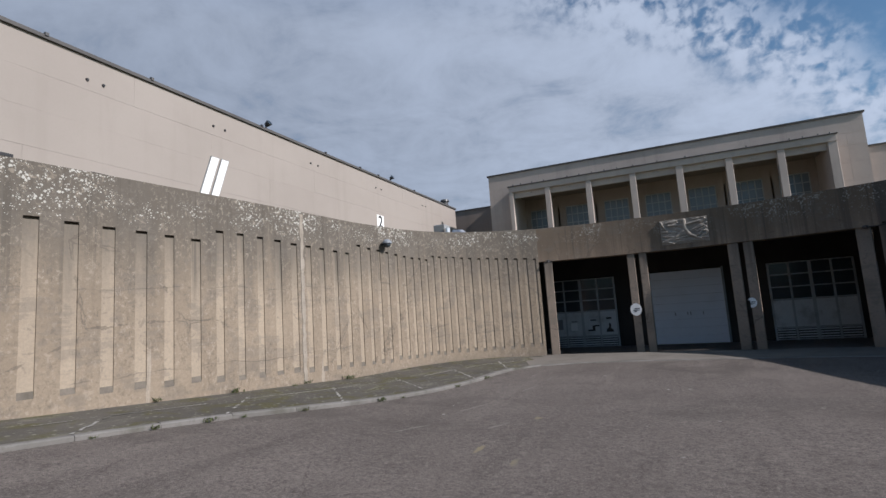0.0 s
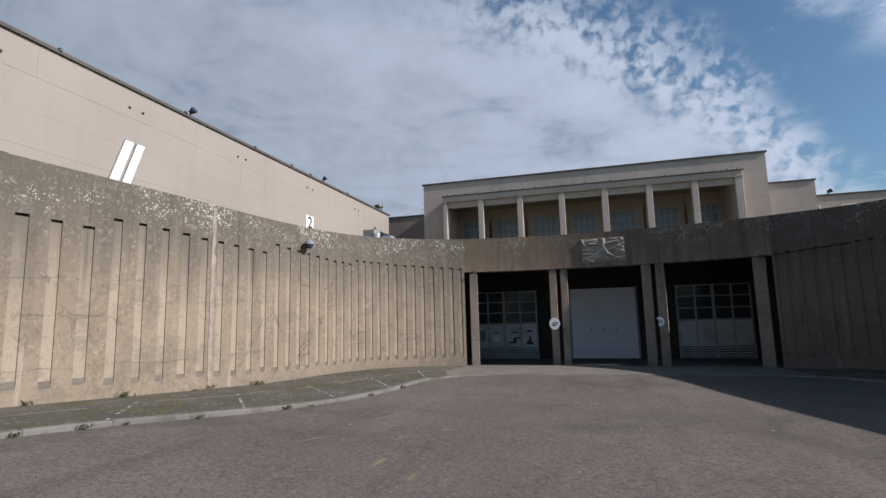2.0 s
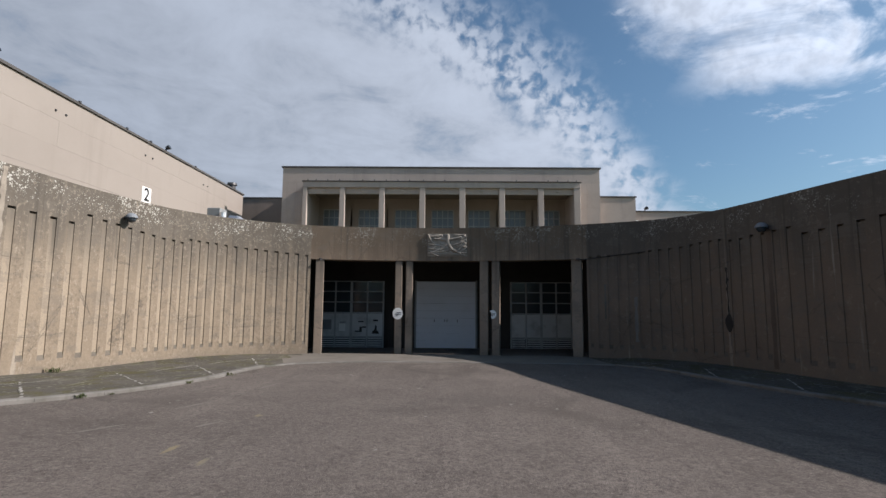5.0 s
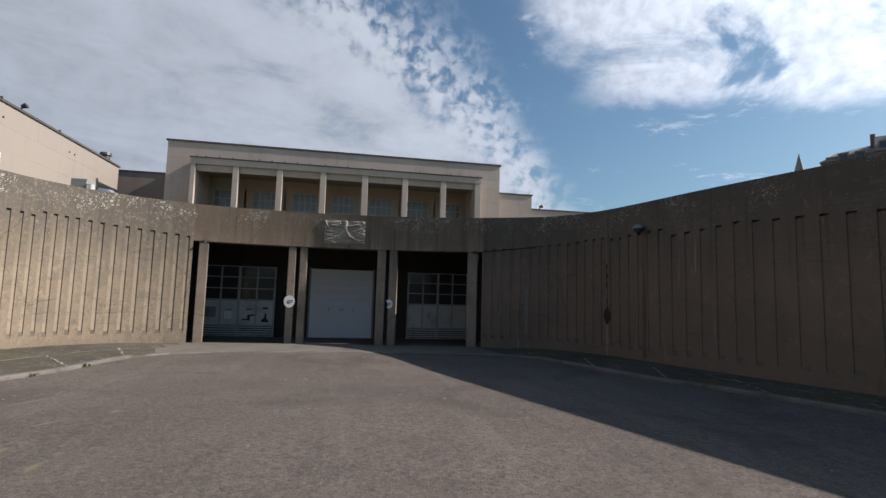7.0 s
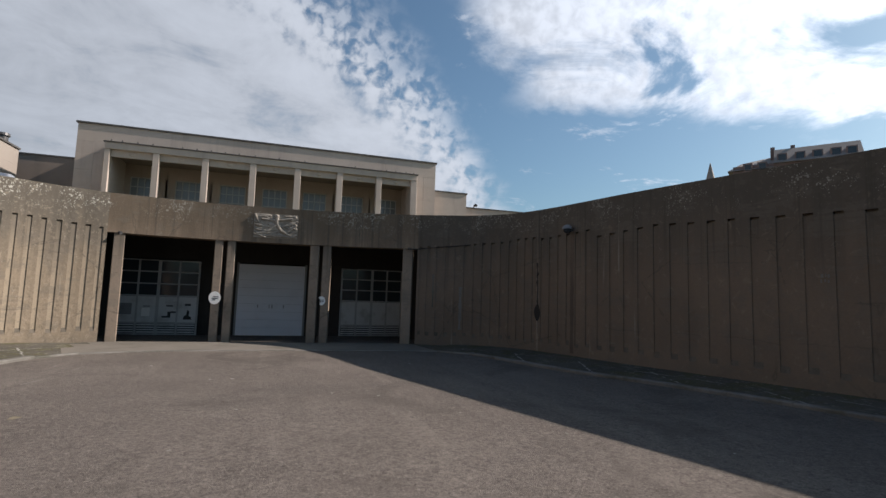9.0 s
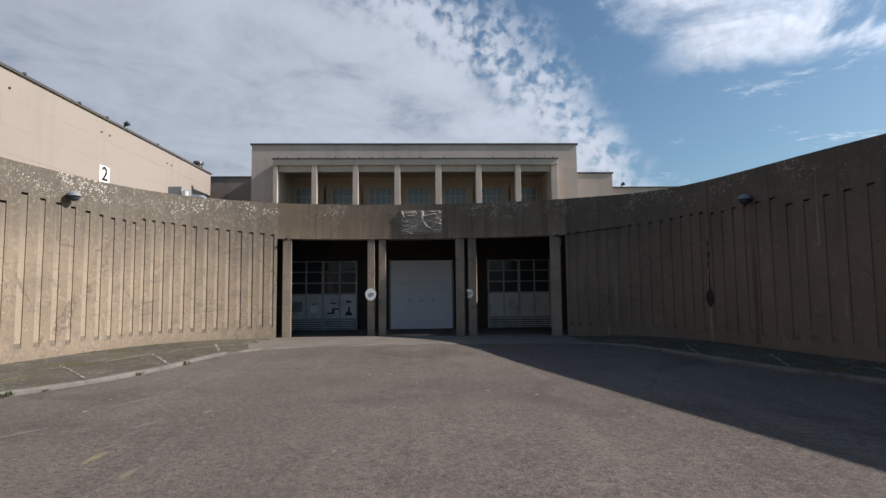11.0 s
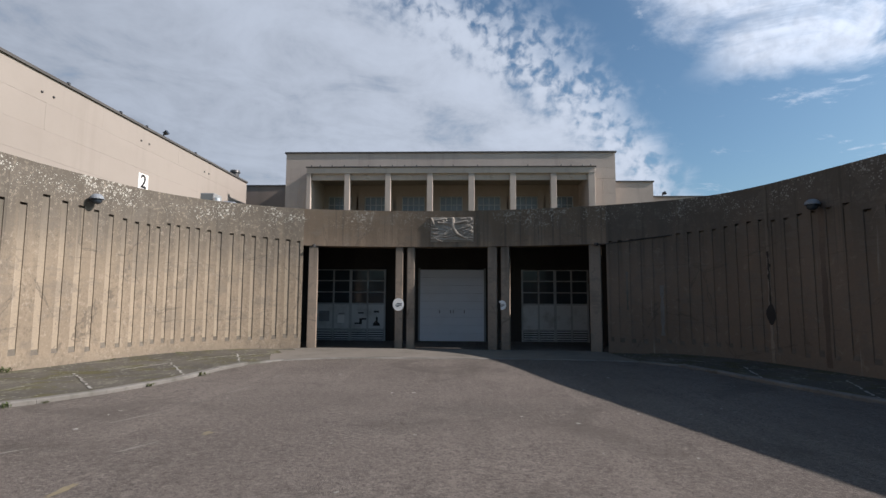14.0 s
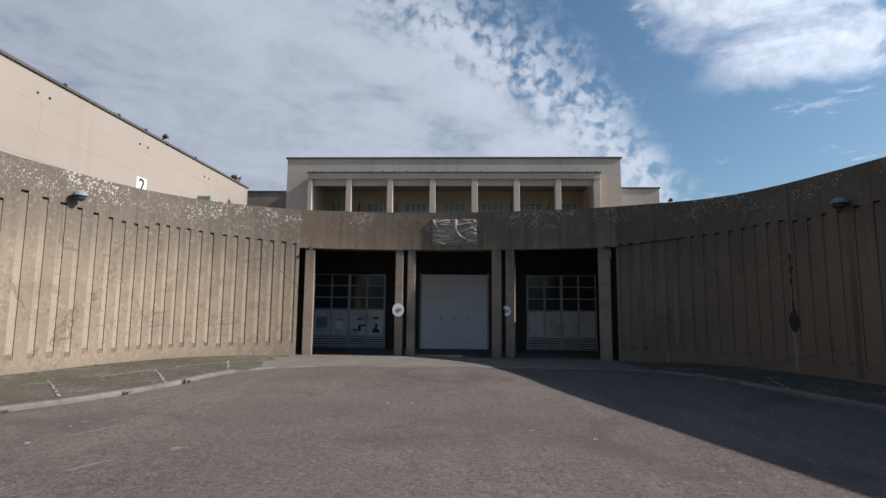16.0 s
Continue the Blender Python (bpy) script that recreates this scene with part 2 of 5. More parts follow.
def make_asphalt():
    m = Mat("worn_asphalt", 0.93, spec=0.2)
    broad, mid, grit = m.noise(0.25, 6, 0.6), m.noise(1.1, 7, 0.7, distort=0.5), m.noise(45, 4, 0.75)
    m.base(m.mix(m.ramp(broad, 0.36, 0.66), (0.122, 0.104, 0.091), (0.163, 0.140, 0.123)))
    m.over(m.ramp(mid, 0.50, 0.70, 0, 0.55), (0.083, 0.071, 0.062))
    tracks = m.noise(1.0, 5, 0.6, (1.3, 0.10, 1.0), 0.6, 3.0)
    m.over(m.ramp(tracks, 0.52, 0.66, 0, 0.5), (0.185, 0.160, 0.140))
    m.over(m.ramp(tracks, 0.44, 0.34, 0, 0.4), (0.080, 0.069, 0.060))
    for cx, cy, rx, ry in ((0.7, 8.3, 1.3, 0.5), (2.3, 8.6, 0.9, 0.4), (-0.4, 7.4, 1.0, 0.6)):
        dx = m.math("DIVIDE", m.math("SUBTRACT", m.x, cx), rx)
        dy = m.math("DIVIDE", m.math("SUBTRACT", m.y, cy), ry)
        r = m.math("ADD", m.math("ADD", m.math("MULTIPLY", dx, dx), m.math("MULTIPLY", dy, dy)), m.math("MULTIPLY", m.math("SUBTRACT", mid, 0.5), 5.0))
        m.over(m.ramp(r, 1.0, 0.2, 0, 0.4), (0.085, 0.075, 0.066))
    # ravelled patches where the coarse stone shows
    lumps = m.noise(11.0, 7, 0.8, distort=0.7)
    ravel = m.ramp(m.noise(0.7, 4, 0.6, (1, 1, 1), 0.3, 11.0), 0.42, 0.6, 0.25, 1.0)
    m.over(m.math("MULTIPLY", m.ramp(lumps, 0.50, 0.62, 0, 0.50), ravel), (0.054, 0.047, 0.041))
    m.over(m.math("MULTIPLY", m.ramp(lumps, 0.47, 0.34, 0, 0.35), ravel), (0.256, 0.221, 0.192))
    worm = m.noise(30.0, 3, 0.6, distort=1.6)
    m.over(m.math("MULTIPLY", m.ramp(worm, 0.42, 0.33, 0, 0.72), ravel), (0.041, 0.036, 0.033))
    m.over(m.math("MULTIPLY", m.ramp(worm, 0.60, 0.69, 0, 0.55), ravel), (0.316, 0.287, 0.257))
    m.over(m.ramp(grit, 0.34, 0.55, 0.55, 0.0), (0.050, 0.043, 0.038))
    chips = m.noise(20.0, 3, 0.7, shift=41.0)
    m.over(m.ramp(chips, 0.55, 0.63, 0, 0.55), (0.052, 0.045, 0.040))
    m.over(m.ramp(chips, 0.43, 0.35, 0, 0.45), (0.225, 0.198, 0.176))
    stone = m.noise(70.0, 3, 0.7, shift=31.0)
    m.over(m.ramp(stone, 0.57, 0.66, 0, 0.65), (0.26, 0.235, 0.21))
    m.over(m.ramp(m.noise(0.45, 5, 0.65, (1, 1, 1), 0.8, 19.0), 0.54, 0.64, 0, 0.45), (0.072, 0.063, 0.054))
    for scale, shift, amount in ((0.5, 0.0, 0.8), (0.9, 5.0, 0.5)):
        crack = m.cells(scale, "DISTANCE_TO_EDGE")
        wander = m.math("ADD", crack, m.math("MULTIPLY", m.math("SUBTRACT", m.noise(2.6, 6, 0.65, shift=shift), 0.5), 0.16))
        m.over(m.math("MULTIPLY", m.ramp(m.math("ABSOLUTE", wander), 0.007, 0.001), m.ramp(broad, 0.5, 0.6, 0, amount * 0.6)), (0.041, 0.034, 0.030))
    return m.bump(m.math("ADD", grit, m.math("MULTIPLY", lumps, 1.0)), 0.8, 0.015).done()


ASPHALT = make_asphalt()


def make_pavement():
    m = Mat("mossy_pavement", 0.95, spec=0.15)
    broad, mid, fine = m.noise(0.6, 5), m.noise(3.5, 6, 0.7), m.noise(40, 4, 0.7)
    m.base(m.mix(m.ramp(broad, 0.35, 0.65), (0.116, 0.106, 0.090), (0.084, 0.078, 0.066)))
    m.over(m.ramp(m.noise(1.5, 6, 0.7, (1, 1, 1), 0.3, 5.0), 0.46, 0.64, 0, 0.85), (0.095, 0.088, 0.038))
    scurf = m.noise(2.4, 7, 0.75, (1.6, 0.5, 1), 0.6, 8.0)
    m.over(m.math("MULTIPLY", m.ramp(scurf, 0.53, 0.62), m.ramp(mid, 0.42, 0.52, 0, 0.5)), (0.235, 0.225, 0.175))
    flecks = m.math("SUBTRACT", m.cells(7.0, "F1", (1.0, 1.0, 1.0)), m.math("MULTIPLY", m.noise(2.2, 3, 0.6, shift=3.0), 0.42))
    m.over(m.ramp(flecks, 0.0, -0.08, 0, 0.7), (0.30, 0.29, 0.235))
    m.over(m.ramp(fine, 0.3, 0.7, 0.3, 0.0), (0.040, 0.038, 0.032))
    return m.bump(m.math("ADD", mid, fine), 0.5, 0.015).done()


PAVEMENT = make_pavement()


def make_stone(name, a, b, stain, rough=0.8, stains=0.3, scale=0.25, grain=18):
    m = Mat(name, rough, spec=0.25)
    broad, mid, fine = m.noise(scale, 5), m.noise(scale * 6, 6, 0.65), m.noise(grain, 4, 0.65)
    streak = m.noise(0.8, 5, 0.6, (1.5, 1.5, 0.12), 0.2, 5.0)
    m.base(m.mix(m.ramp(broad, 0.35, 0.65), a, b))
    m.over(m.ramp(streak, 0.52, 0.74, 0, stains), stain)
    m.over(m.ramp(mid, 0.5, 0.75, 0, stains * 0.6), stain)
    m.over(m.math("MULTIPLY", m.random(), 0.10), stain)
    m.over(m.ramp(fine, 0.35, 0.7, 0.0, 0.12), stain)
    return m.bump(m.math("ADD", fine, mid), 0.3, 0.01).done()


FACADE = make_stone("beige_facade_stone", (0.50, 0.43, 0.378), (0.44, 0.377, 0.332), (0.27, 0.228, 0.20))
HALL = make_stone("cream_hall_cladding", (0.302, 0.269, 0.237), (0.277, 0.246, 0.216), (0.226, 0.199, 0.173), 0.85, 0.3, 0.12)
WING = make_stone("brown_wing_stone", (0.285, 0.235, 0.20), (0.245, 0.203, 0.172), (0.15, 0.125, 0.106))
KERB = make_stone("grey_kerb_concrete", (0.20, 0.19, 0.175), (0.15, 0.142, 0.13), (0.08, 0.078, 0.06), 0.9, 0.9, 1.4, 30)
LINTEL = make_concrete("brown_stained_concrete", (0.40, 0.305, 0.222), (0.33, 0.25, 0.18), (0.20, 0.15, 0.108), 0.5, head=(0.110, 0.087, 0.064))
# east wall concrete: the wall's shade is put into a darker, browner colour
SHADE_TONED = make_concrete("shade_toned_brown_concrete", (0.205, 0.156, 0.118), (0.172, 0.131, 0.099), (0.115, 0.086, 0.066), 0.45)
PILLAR = make_concrete("column_concrete", (0.315, 0.255, 0.20), (0.26, 0.21, 0.165), (0.17, 0.138, 0.11), False)
RELIEF = make_stone("carved_grey_stone", (0.33, 0.30, 0.26), (0.26, 0.235, 0.20), (0.10, 0.088, 0.074), 0.85, 0.6, 2.5, 25)
COPING = make_stone("dark_metal_coping", (0.10, 0.095, 0.09), (0.075, 0.07, 0.066), (0.05, 0.048, 0.045), 0.6, 0.4)


def make_paint(name, a, dirt, rough=0.5, metal=0.0, amount=0.4):
    m = Mat(name, rough, metal, 0.4)
    mid, fine = m.noise(2.0, 6, 0.65), m.noise(14, 5, 0.7)
    m.base(a)
    m.over(m.ramp(mid, 0.48, 0.75, 0, amount), dirt)
    m.over(m.ramp(fine, 0.55, 0.8, 0, amount * 0.7), dirt)
    m.gloss(m.ramp(mid, 0.3, 0.7, rough - 0.08, rough + 0.12))
    return m.bump(fine, 0.12, 0.004).done()


WHITE_DOOR = make_paint("white_door_paint", (0.74, 0.77, 0.82), (0.55, 0.56, 0.58), 0.45, amount=0.25)
OLD_WHITE = make_paint("dirty_white_paint", (0.60, 0.61, 0.60), (0.24, 0.23, 0.21), 0.55, amount=0.6)
SIGN_WHITE = make_paint("sign_white", (0.82, 0.82, 0.80), (0.62, 0.60, 0.56), 0.5, amount=0.2)
BLACK = make_paint("black_paint", (0.02, 0.02, 0.021), (0.05, 0.05, 0.05), 0.5)
STEEL = make_paint("galvanised_steel", (0.62, 0.63, 0.64), (0.36, 0.36, 0.36), 0.38, 0.85, 0.5)
FRAME = make_paint("grey_window_steel", (0.24, 0.25, 0.25), (0.12, 0.115, 0.10), 0.5, 0.0, 0.5)
DARK_STEEL = make_paint("dark_lamp_steel", (0.07, 0.07, 0.072), (0.14, 0.13, 0.11), 0.45, 0.3, 0.4)
NEAR_BLACK = make_stone("near_black_plaster", (0.055, 0.05, 0.045), (0.04, 0.036, 0.033), (0.02, 0.019, 0.018), 0.95, 0.5, 0.6)
# distance haze is mixed into the far slate and brick colours
ROOF = make_stone("hazed_slate_roof", (0.29, 0.262, 0.24), (0.245, 0.22, 0.20), (0.16, 0.143, 0.13), 0.7, 0.3, 0.2)
BRICK = make_stone("hazed_red_brown_brick", (0.23, 0.175, 0.165), (0.20, 0.15, 0.14), (0.14, 0.11, 0.105), 0.9, 0.3, 0.2)
GRASS = make_stone("rough_grass_ground", (0.09, 0.095, 0.05), (0.12, 0.11, 0.07), (0.06, 0.06, 0.035), 0.95, 0.4, 0.2)
YELLOW = make_stone("worn_yellow_paint", (0.20, 0.165, 0.10), (0.17, 0.145, 0.10), (0.12, 0.11, 0.095), 0.9, 1.0, 4.0, 40)
LEAF = make_stone("weed_green", (0.06, 0.08, 0.03), (0.08, 0.085, 0.035), (0.05, 0.05, 0.025), 0.8, 0.4, 3.0)


def make_glass(name, tint, rough):
    m = Mat(name, rough, 0.0, 0.5)
    m.base(tint)
    m.gloss(m.ramp(m.noise(3.0, 4), 0.3, 0.7, rough, rough + 0.1))
    return m.done()


PALE_GLASS = make_glass("pale_bluish_window_glass", (0.17, 0.19, 0.215), 0.12)
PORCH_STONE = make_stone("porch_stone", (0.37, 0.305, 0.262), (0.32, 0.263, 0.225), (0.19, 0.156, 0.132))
GLASS = make_glass("dark_window_glass", (0.035, 0.045, 0.055), 0.08)

# ---- building blocks ----


def box(bm, x0, x1, y0, y1, z0, z1, bevel=0.0):
    made = bmesh.ops.create_cube(bm, size=1.0, matrix=Matrix.LocRotScale(
        ((x0 + x1) / 2, (y0 + y1) / 2, (z0 + z1) / 2), None, (abs(x1 - x0), abs(y1 - y0), abs(z1 - z0))))
    if bevel:
        edges = list({e for v in made["verts"] for e in v.link_edges})
        bmesh.ops.bevel(bm, geom=edges, offset=bevel, segments=1, affect="EDGES")
    return bm


def boxed(*size, bevel=0.0):
    return box(bmesh.new(), *size, bevel=bevel)


def tube(bm, a, b, r0, r1=None, n=14):
    a, b = Vector(a), Vector(b)
    turn = (b - a).to_track_quat("Z", "Y").to_matrix().to_4x4()
    bmesh.ops.create_cone(bm, cap_ends=True, segments=n, radius1=r0, radius2=r0 if r1 is None else r1,
                          depth=(b - a).length, matrix=Matrix.Translation((a + b) / 2) @ turn)
    return bm


def mesh_of(name, verts, faces, material):
    me = bpy.data.meshes.new(name)
    me.from_pydata([tuple(v) for v in verts], [], faces)
    me.materials.append(material)
    me.update()
    return me


def part(name, bm, material, parent=None, label=""):
    me = bpy.data.meshes.new(name)
    bmesh.ops.recalc_face_normals(bm, faces=bm.faces)
    bm.to_mesh(me)
    bm.free()
    me.materials.append(material)
    ob = new(name, me)
    if parent:
        ob.parent = parent
    if label:
        ob["label"] = label
    return ob


def thing(name, label, category, at=(0, 0, 0), group="", kind=""):
    ob = new(name)
    ob.empty_display_size = 0.2
    ob.location = at
    return tagged(ob, label, category, group, kind)


def glide(points, step):
    """Points at even steps along a smooth line through the given ones."""
    p = [Vector(q) for q in points]
    p = [2 * p[0] - p[1], *p, 2 * p[-1] - p[-2]]
    fine = []
    for i in range(1, len(p) - 2):
        for k in range(40):
            t = k / 40
            a, b, c, d = p[i - 1:i + 3]
            fine.append(0.5 * (2 * b + (c - a) * t + (2 * a - 5 * b + 4 * c - d) * t * t + (3 * b - a - 3 * c + d) * t ** 3))
    fine.append(p[-2])
    out, run, last = [fine[0]], 0.0, fine[0]
    for q in fine[1:]:
        d = (q - last).length
        while run + d >= step:
            last = last + (q - last) * ((step - run) / d)
            out.append(last.copy())
            d, run = (q - last).length, 0.0
        run, last = run + d, q
    out.append(fine[-1])
    return out


def normals(line, side):
    """Unit normals of a flat line, to its left (side 1) or right (side -1)."""
    out = []
    for i in range(len(line)):
        d = line[min(i + 1, len(line) - 1)] - line[max(i - 1, 0)]
        out.append(Vector((-d.y, d.x)).normalized() * side)
    return out


# ---- plan ----
SLOPE, WALL_TOP, TERRACE, HEADER = -0.006, 4.30, 3.95, 3.14


def rise(x, y):
    """The yard's west side climbs towards the street."""
    k = max(0.0, min(1.0, (-x - 2) / 7))
    return 0.052 * max(0.0, min(12.0, 11 - y)) * k * k * (3 - 2 * k)


def gz(y, x=0.0):
    """Height of the yard's floor."""
    return SLOPE * y + rise(x, y)


def portal_y(x):
    """The front of the portal is a shallow concave arc."""
    return 16.9 - x * x / 30 - 0.063 * x


LEFT = [(-15.5, -26), (-13.9, -14), (-12.2, -6), (-10.8, 0), (-9.9, 4), (-9.05, 8), (-8.45, 11.3), (-7.95, 13.4), (-7.2, 14.7), (-6.3, 15.55), (-5.45, 16.1), (-4.62, portal_y(-4.62))]
RIGHT = [(4.62, portal_y(4.62)), (5.5, 15.5), (6.35, 15.05), (7.05, 14.4), (7.55, 13.5), (7.95, 12.2), (8.45, 10), (9.15, 7.5), (9.85, 5), (10.7, 2), (11.7, -2), (12.6, -6), (14.2, -14), (15.8, -26)]
KERB_LINE = [(-12, -26), (-9.7, -8), (-8.1, 1), (-7.2, 4.8), (-6.1, 6.9), (-5.4, 8.6), (-5.05, 10.5), (-4.95, 12), (-4.65, 13.1), (-3.9, 13.95), (-2.4, 14.35), (0, 14.45), (2.4, 14.4), (4.3, 14.2), (5.3, 13.6), (5.75, 12.4), (6.1, 10.8), (6.6, 9.2), (7.35, 7.6), (8.2, 5), (9.3, 0), (10.6, -8), (12.5, -26)]


def steps(s, table):
    """The value of a table of (from, value) at s."""
    return [value for start, value in table if s >= start][-1]


def saw(s, panels):
    """Groove heads fall from one casting panel's start to its end."""
    for a, b, za, zb in panels:
        if a <= s < b:
            return za + (zb - za) * (s - a) / (b - a)
    return 3.58 - 0.26 * ((s + 6.0) % 4.0) / 4.0


WEST_PITCH = [(0, 0.56), (32.0, 0.52), (34.0, 0.48), (36.0, 0.45), (38.0, 0.39), (39.3, 0.34), (40.1, 0.28), (40.8, 0.26), (41.4, 0.30), (42.0, 0.32), (43.2, 0.34)]
EAST_PITCH = [(0, 0.31), (4.1, 0.345), (5.8, 0.42), (8.2, 0.44), (10.0, 0.47)]
WEST_HEADS = [(29.5, 33.35, 3.66, 3.41), (33.35, 37.6, 3.68, 3.40), (37.6, 40.65, 3.67, 3.36), (40.65, 46, 3.51, 3.18)]
EAST_HEADS = [(0.0, 4.05, 3.21, 3.49), (4.05, 6.2, 3.39, 3.53), (6.2, 8.2, 3.30, 3.44), (8.2, 13.6, 3.42, 3.22)]


# groove feet: dirt, with the shade of the sloped chute painted in too
SHADED_DIRT = make_stone("shaded_foot_dirt", (0.17, 0.148, 0.12), (0.13, 0.113, 0.092), (0.075, 0.068, 0.052), 0.95, 0.8, 4.0, 30)


def ribbed_wall(name, control, side, seed, label, pitches, heads, material, anchor):
    """A retaining wall with sunk vertical grooves, a flat head and thickness."""
    rnd = random.Random(seed)
    fine = glide([Vector((*q,)) for q in control], 0.02)
    cuts = [anchor]
    while cuts[-1] + steps(cuts[-1], pitches) < len(fine) * 0.02 - 0.12:
        cuts.append(cuts[-1] + steps(cuts[-1], pitches))
    while cuts[0] > 0.6:
        cuts.insert(0, cuts[0] - steps(cuts[0] - 0.2, pitches))
    run = [0.0] + [c for c in cuts if c > 0.1]
    line = [fine[round(c / 0.02)] for c in run] + [fine[-1]]
    run.append(len(fine) * 0.02)
    nor = normals(line, side)  # points into the ground behind the wall
    v, f, smooth, dirty = [], [], [], []

    def quad(*ps):
        k = len(v)
        v.extend(ps)
        f.append(tuple(range(k, k + len(ps))))

    def at(p, n, back, z):
        return (p.x + n.x * back, p.y + n.y * back, z)

    def head(p):
        return WALL_TOP + 0.6 * rise(p.x, p.y)

    for i in range(len(line) - 1):
        a, b = line[i], line[i + 1]
        na, nb = nor[i], nor[i + 1]
        w = 0.37 + rnd.uniform(-0.03, 0.03)
        if (b - a).length < 0.2:
            w = 0.0
        s = 0.5 - w / 2 + rnd.uniform(-0.02, 0.02)
        m0, m1 = a.lerp(b, s), a.lerp(b, s + w)
        n0, n1 = na.lerp(nb, s).normalized(), na.lerp(nb, s + w).normalized()
        deep = 0.022
        g = gz(a.y, a.x)
        lo, hi = g + 0.36 + rnd.uniform(-0.03, 0.03), saw(run[i], heads) + rnd.uniform(-0.012, 0.012)
        zs = (g - 0.15, 1.6, 2.9)
        for p, q, np_, nq in ((a, m0, na, n0), (m1, b, n1, nb)):
            for k in range(3):
                quad(at(p, np_, 0, zs[k]), at(q, nq, 0, zs[k]), at(q, nq, 0, zs[k + 1] if k < 2 else head(q)), at(p, np_, 0, zs[k + 1] if k < 2 else head(p)))
        if w:
            slot = hi - 0.05
            quad(at(m0, n0, 0, g - 0.15), at(m1, n1, 0, g - 0.15), at(m1, n1, 0, lo), at(m0, n0, 0, lo))
            stub = lo + rnd.uniform(0.09, 0.14)
            dirty.append(len(f))
            quad(at(m0, n0, 0, lo), at(m1, n1, 0, lo), at(m1, n1, deep, stub), at(m0, n0, deep, stub))
            smooth.append(len(f))
            quad(at(m0, n0, deep, stub), at(m1, n1, deep, stub), at(m1, n1, deep, slot), at(m0, n0, deep, slot))
            quad(at(m0, n0, deep, slot), at(m1, n1, deep, slot), at(m1, n1, deep + 0.07, slot), at(m0, n0, deep + 0.07, slot))
            quad(at(m0, n0, deep + 0.07, slot), at(m1, n1, deep + 0.07, slot), at(m1, n1, deep + 0.07, hi), at(m0, n0, deep + 0.07, hi))
            quad(at(m0, n0, deep + 0.07, hi), at(m1, n1, deep + 0.07, hi), at(m1, n1, 0, hi), at(m0, n0, 0, hi))
            quad(at(m0, n0, 0, hi), at(m1, n1, 0, hi), at(m1, n1, 0, head(m1)), at(m0, n0, 0, head(m0)))
            for mm, nn in ((m0, n0), (m1, n1)):
                quad(at(mm, nn, 0, lo), at(mm, nn, deep, stub), at(mm, nn, deep, slot), at(mm, nn, 0, slot))
                quad(at(mm, nn, 0, slot), at(mm, nn, deep + 0.07, slot), at(mm, nn, deep + 0.07, hi), at(mm, nn, 0, hi))
        t = 0.45
        quad(at(a, na, 0, head(a)), at(b, nb, 0, head(b)), at(b, nb, t, head(b) + 0.02), at(a, na, t, head(a) + 0.02))
        quad(at(a, na, t, head(a) + 0.02), at(b, nb, t, head(b) + 0.02), at(b, nb, t, 0), at(a, na, t, 0))
    me = mesh_of(name, v, f, material)
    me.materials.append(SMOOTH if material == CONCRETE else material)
    me.materials.append(SHADED_DIRT)
    for k in smooth:
        me.polygons[k].material_index = 1
    for k in dirty:
        me.polygons[k].material_index = 2
    ob = tagged(new(name, me), label, "wall", kind="structure")
    bm = bmesh.new()
    bm.from_mesh(me)
    bmesh.ops.remove_doubles(bm, verts=bm.verts, dist=0.0005)
    bmesh.ops.recalc_face_normals(bm, faces=bm.faces)
    bm.to_mesh(me)
    bm.free()
    return ob, line, nor


wall_west, west_line, west_nor = ribbed_wall("wall_west", LEFT, 1, 3, "sunlit ribbed concrete retaining wall, stained and lichen-spotted at the top", WEST_PITCH, WEST_HEADS, CONCRETE, 37.6)
wall_east, east_line, east_nor = ribbed_wall("wall_east", RIGHT, 1, 5, "shaded ribbed concrete retaining wall with damp streaks", EAST_PITCH, EAST_HEADS, SHADE_TONED, 0.24)


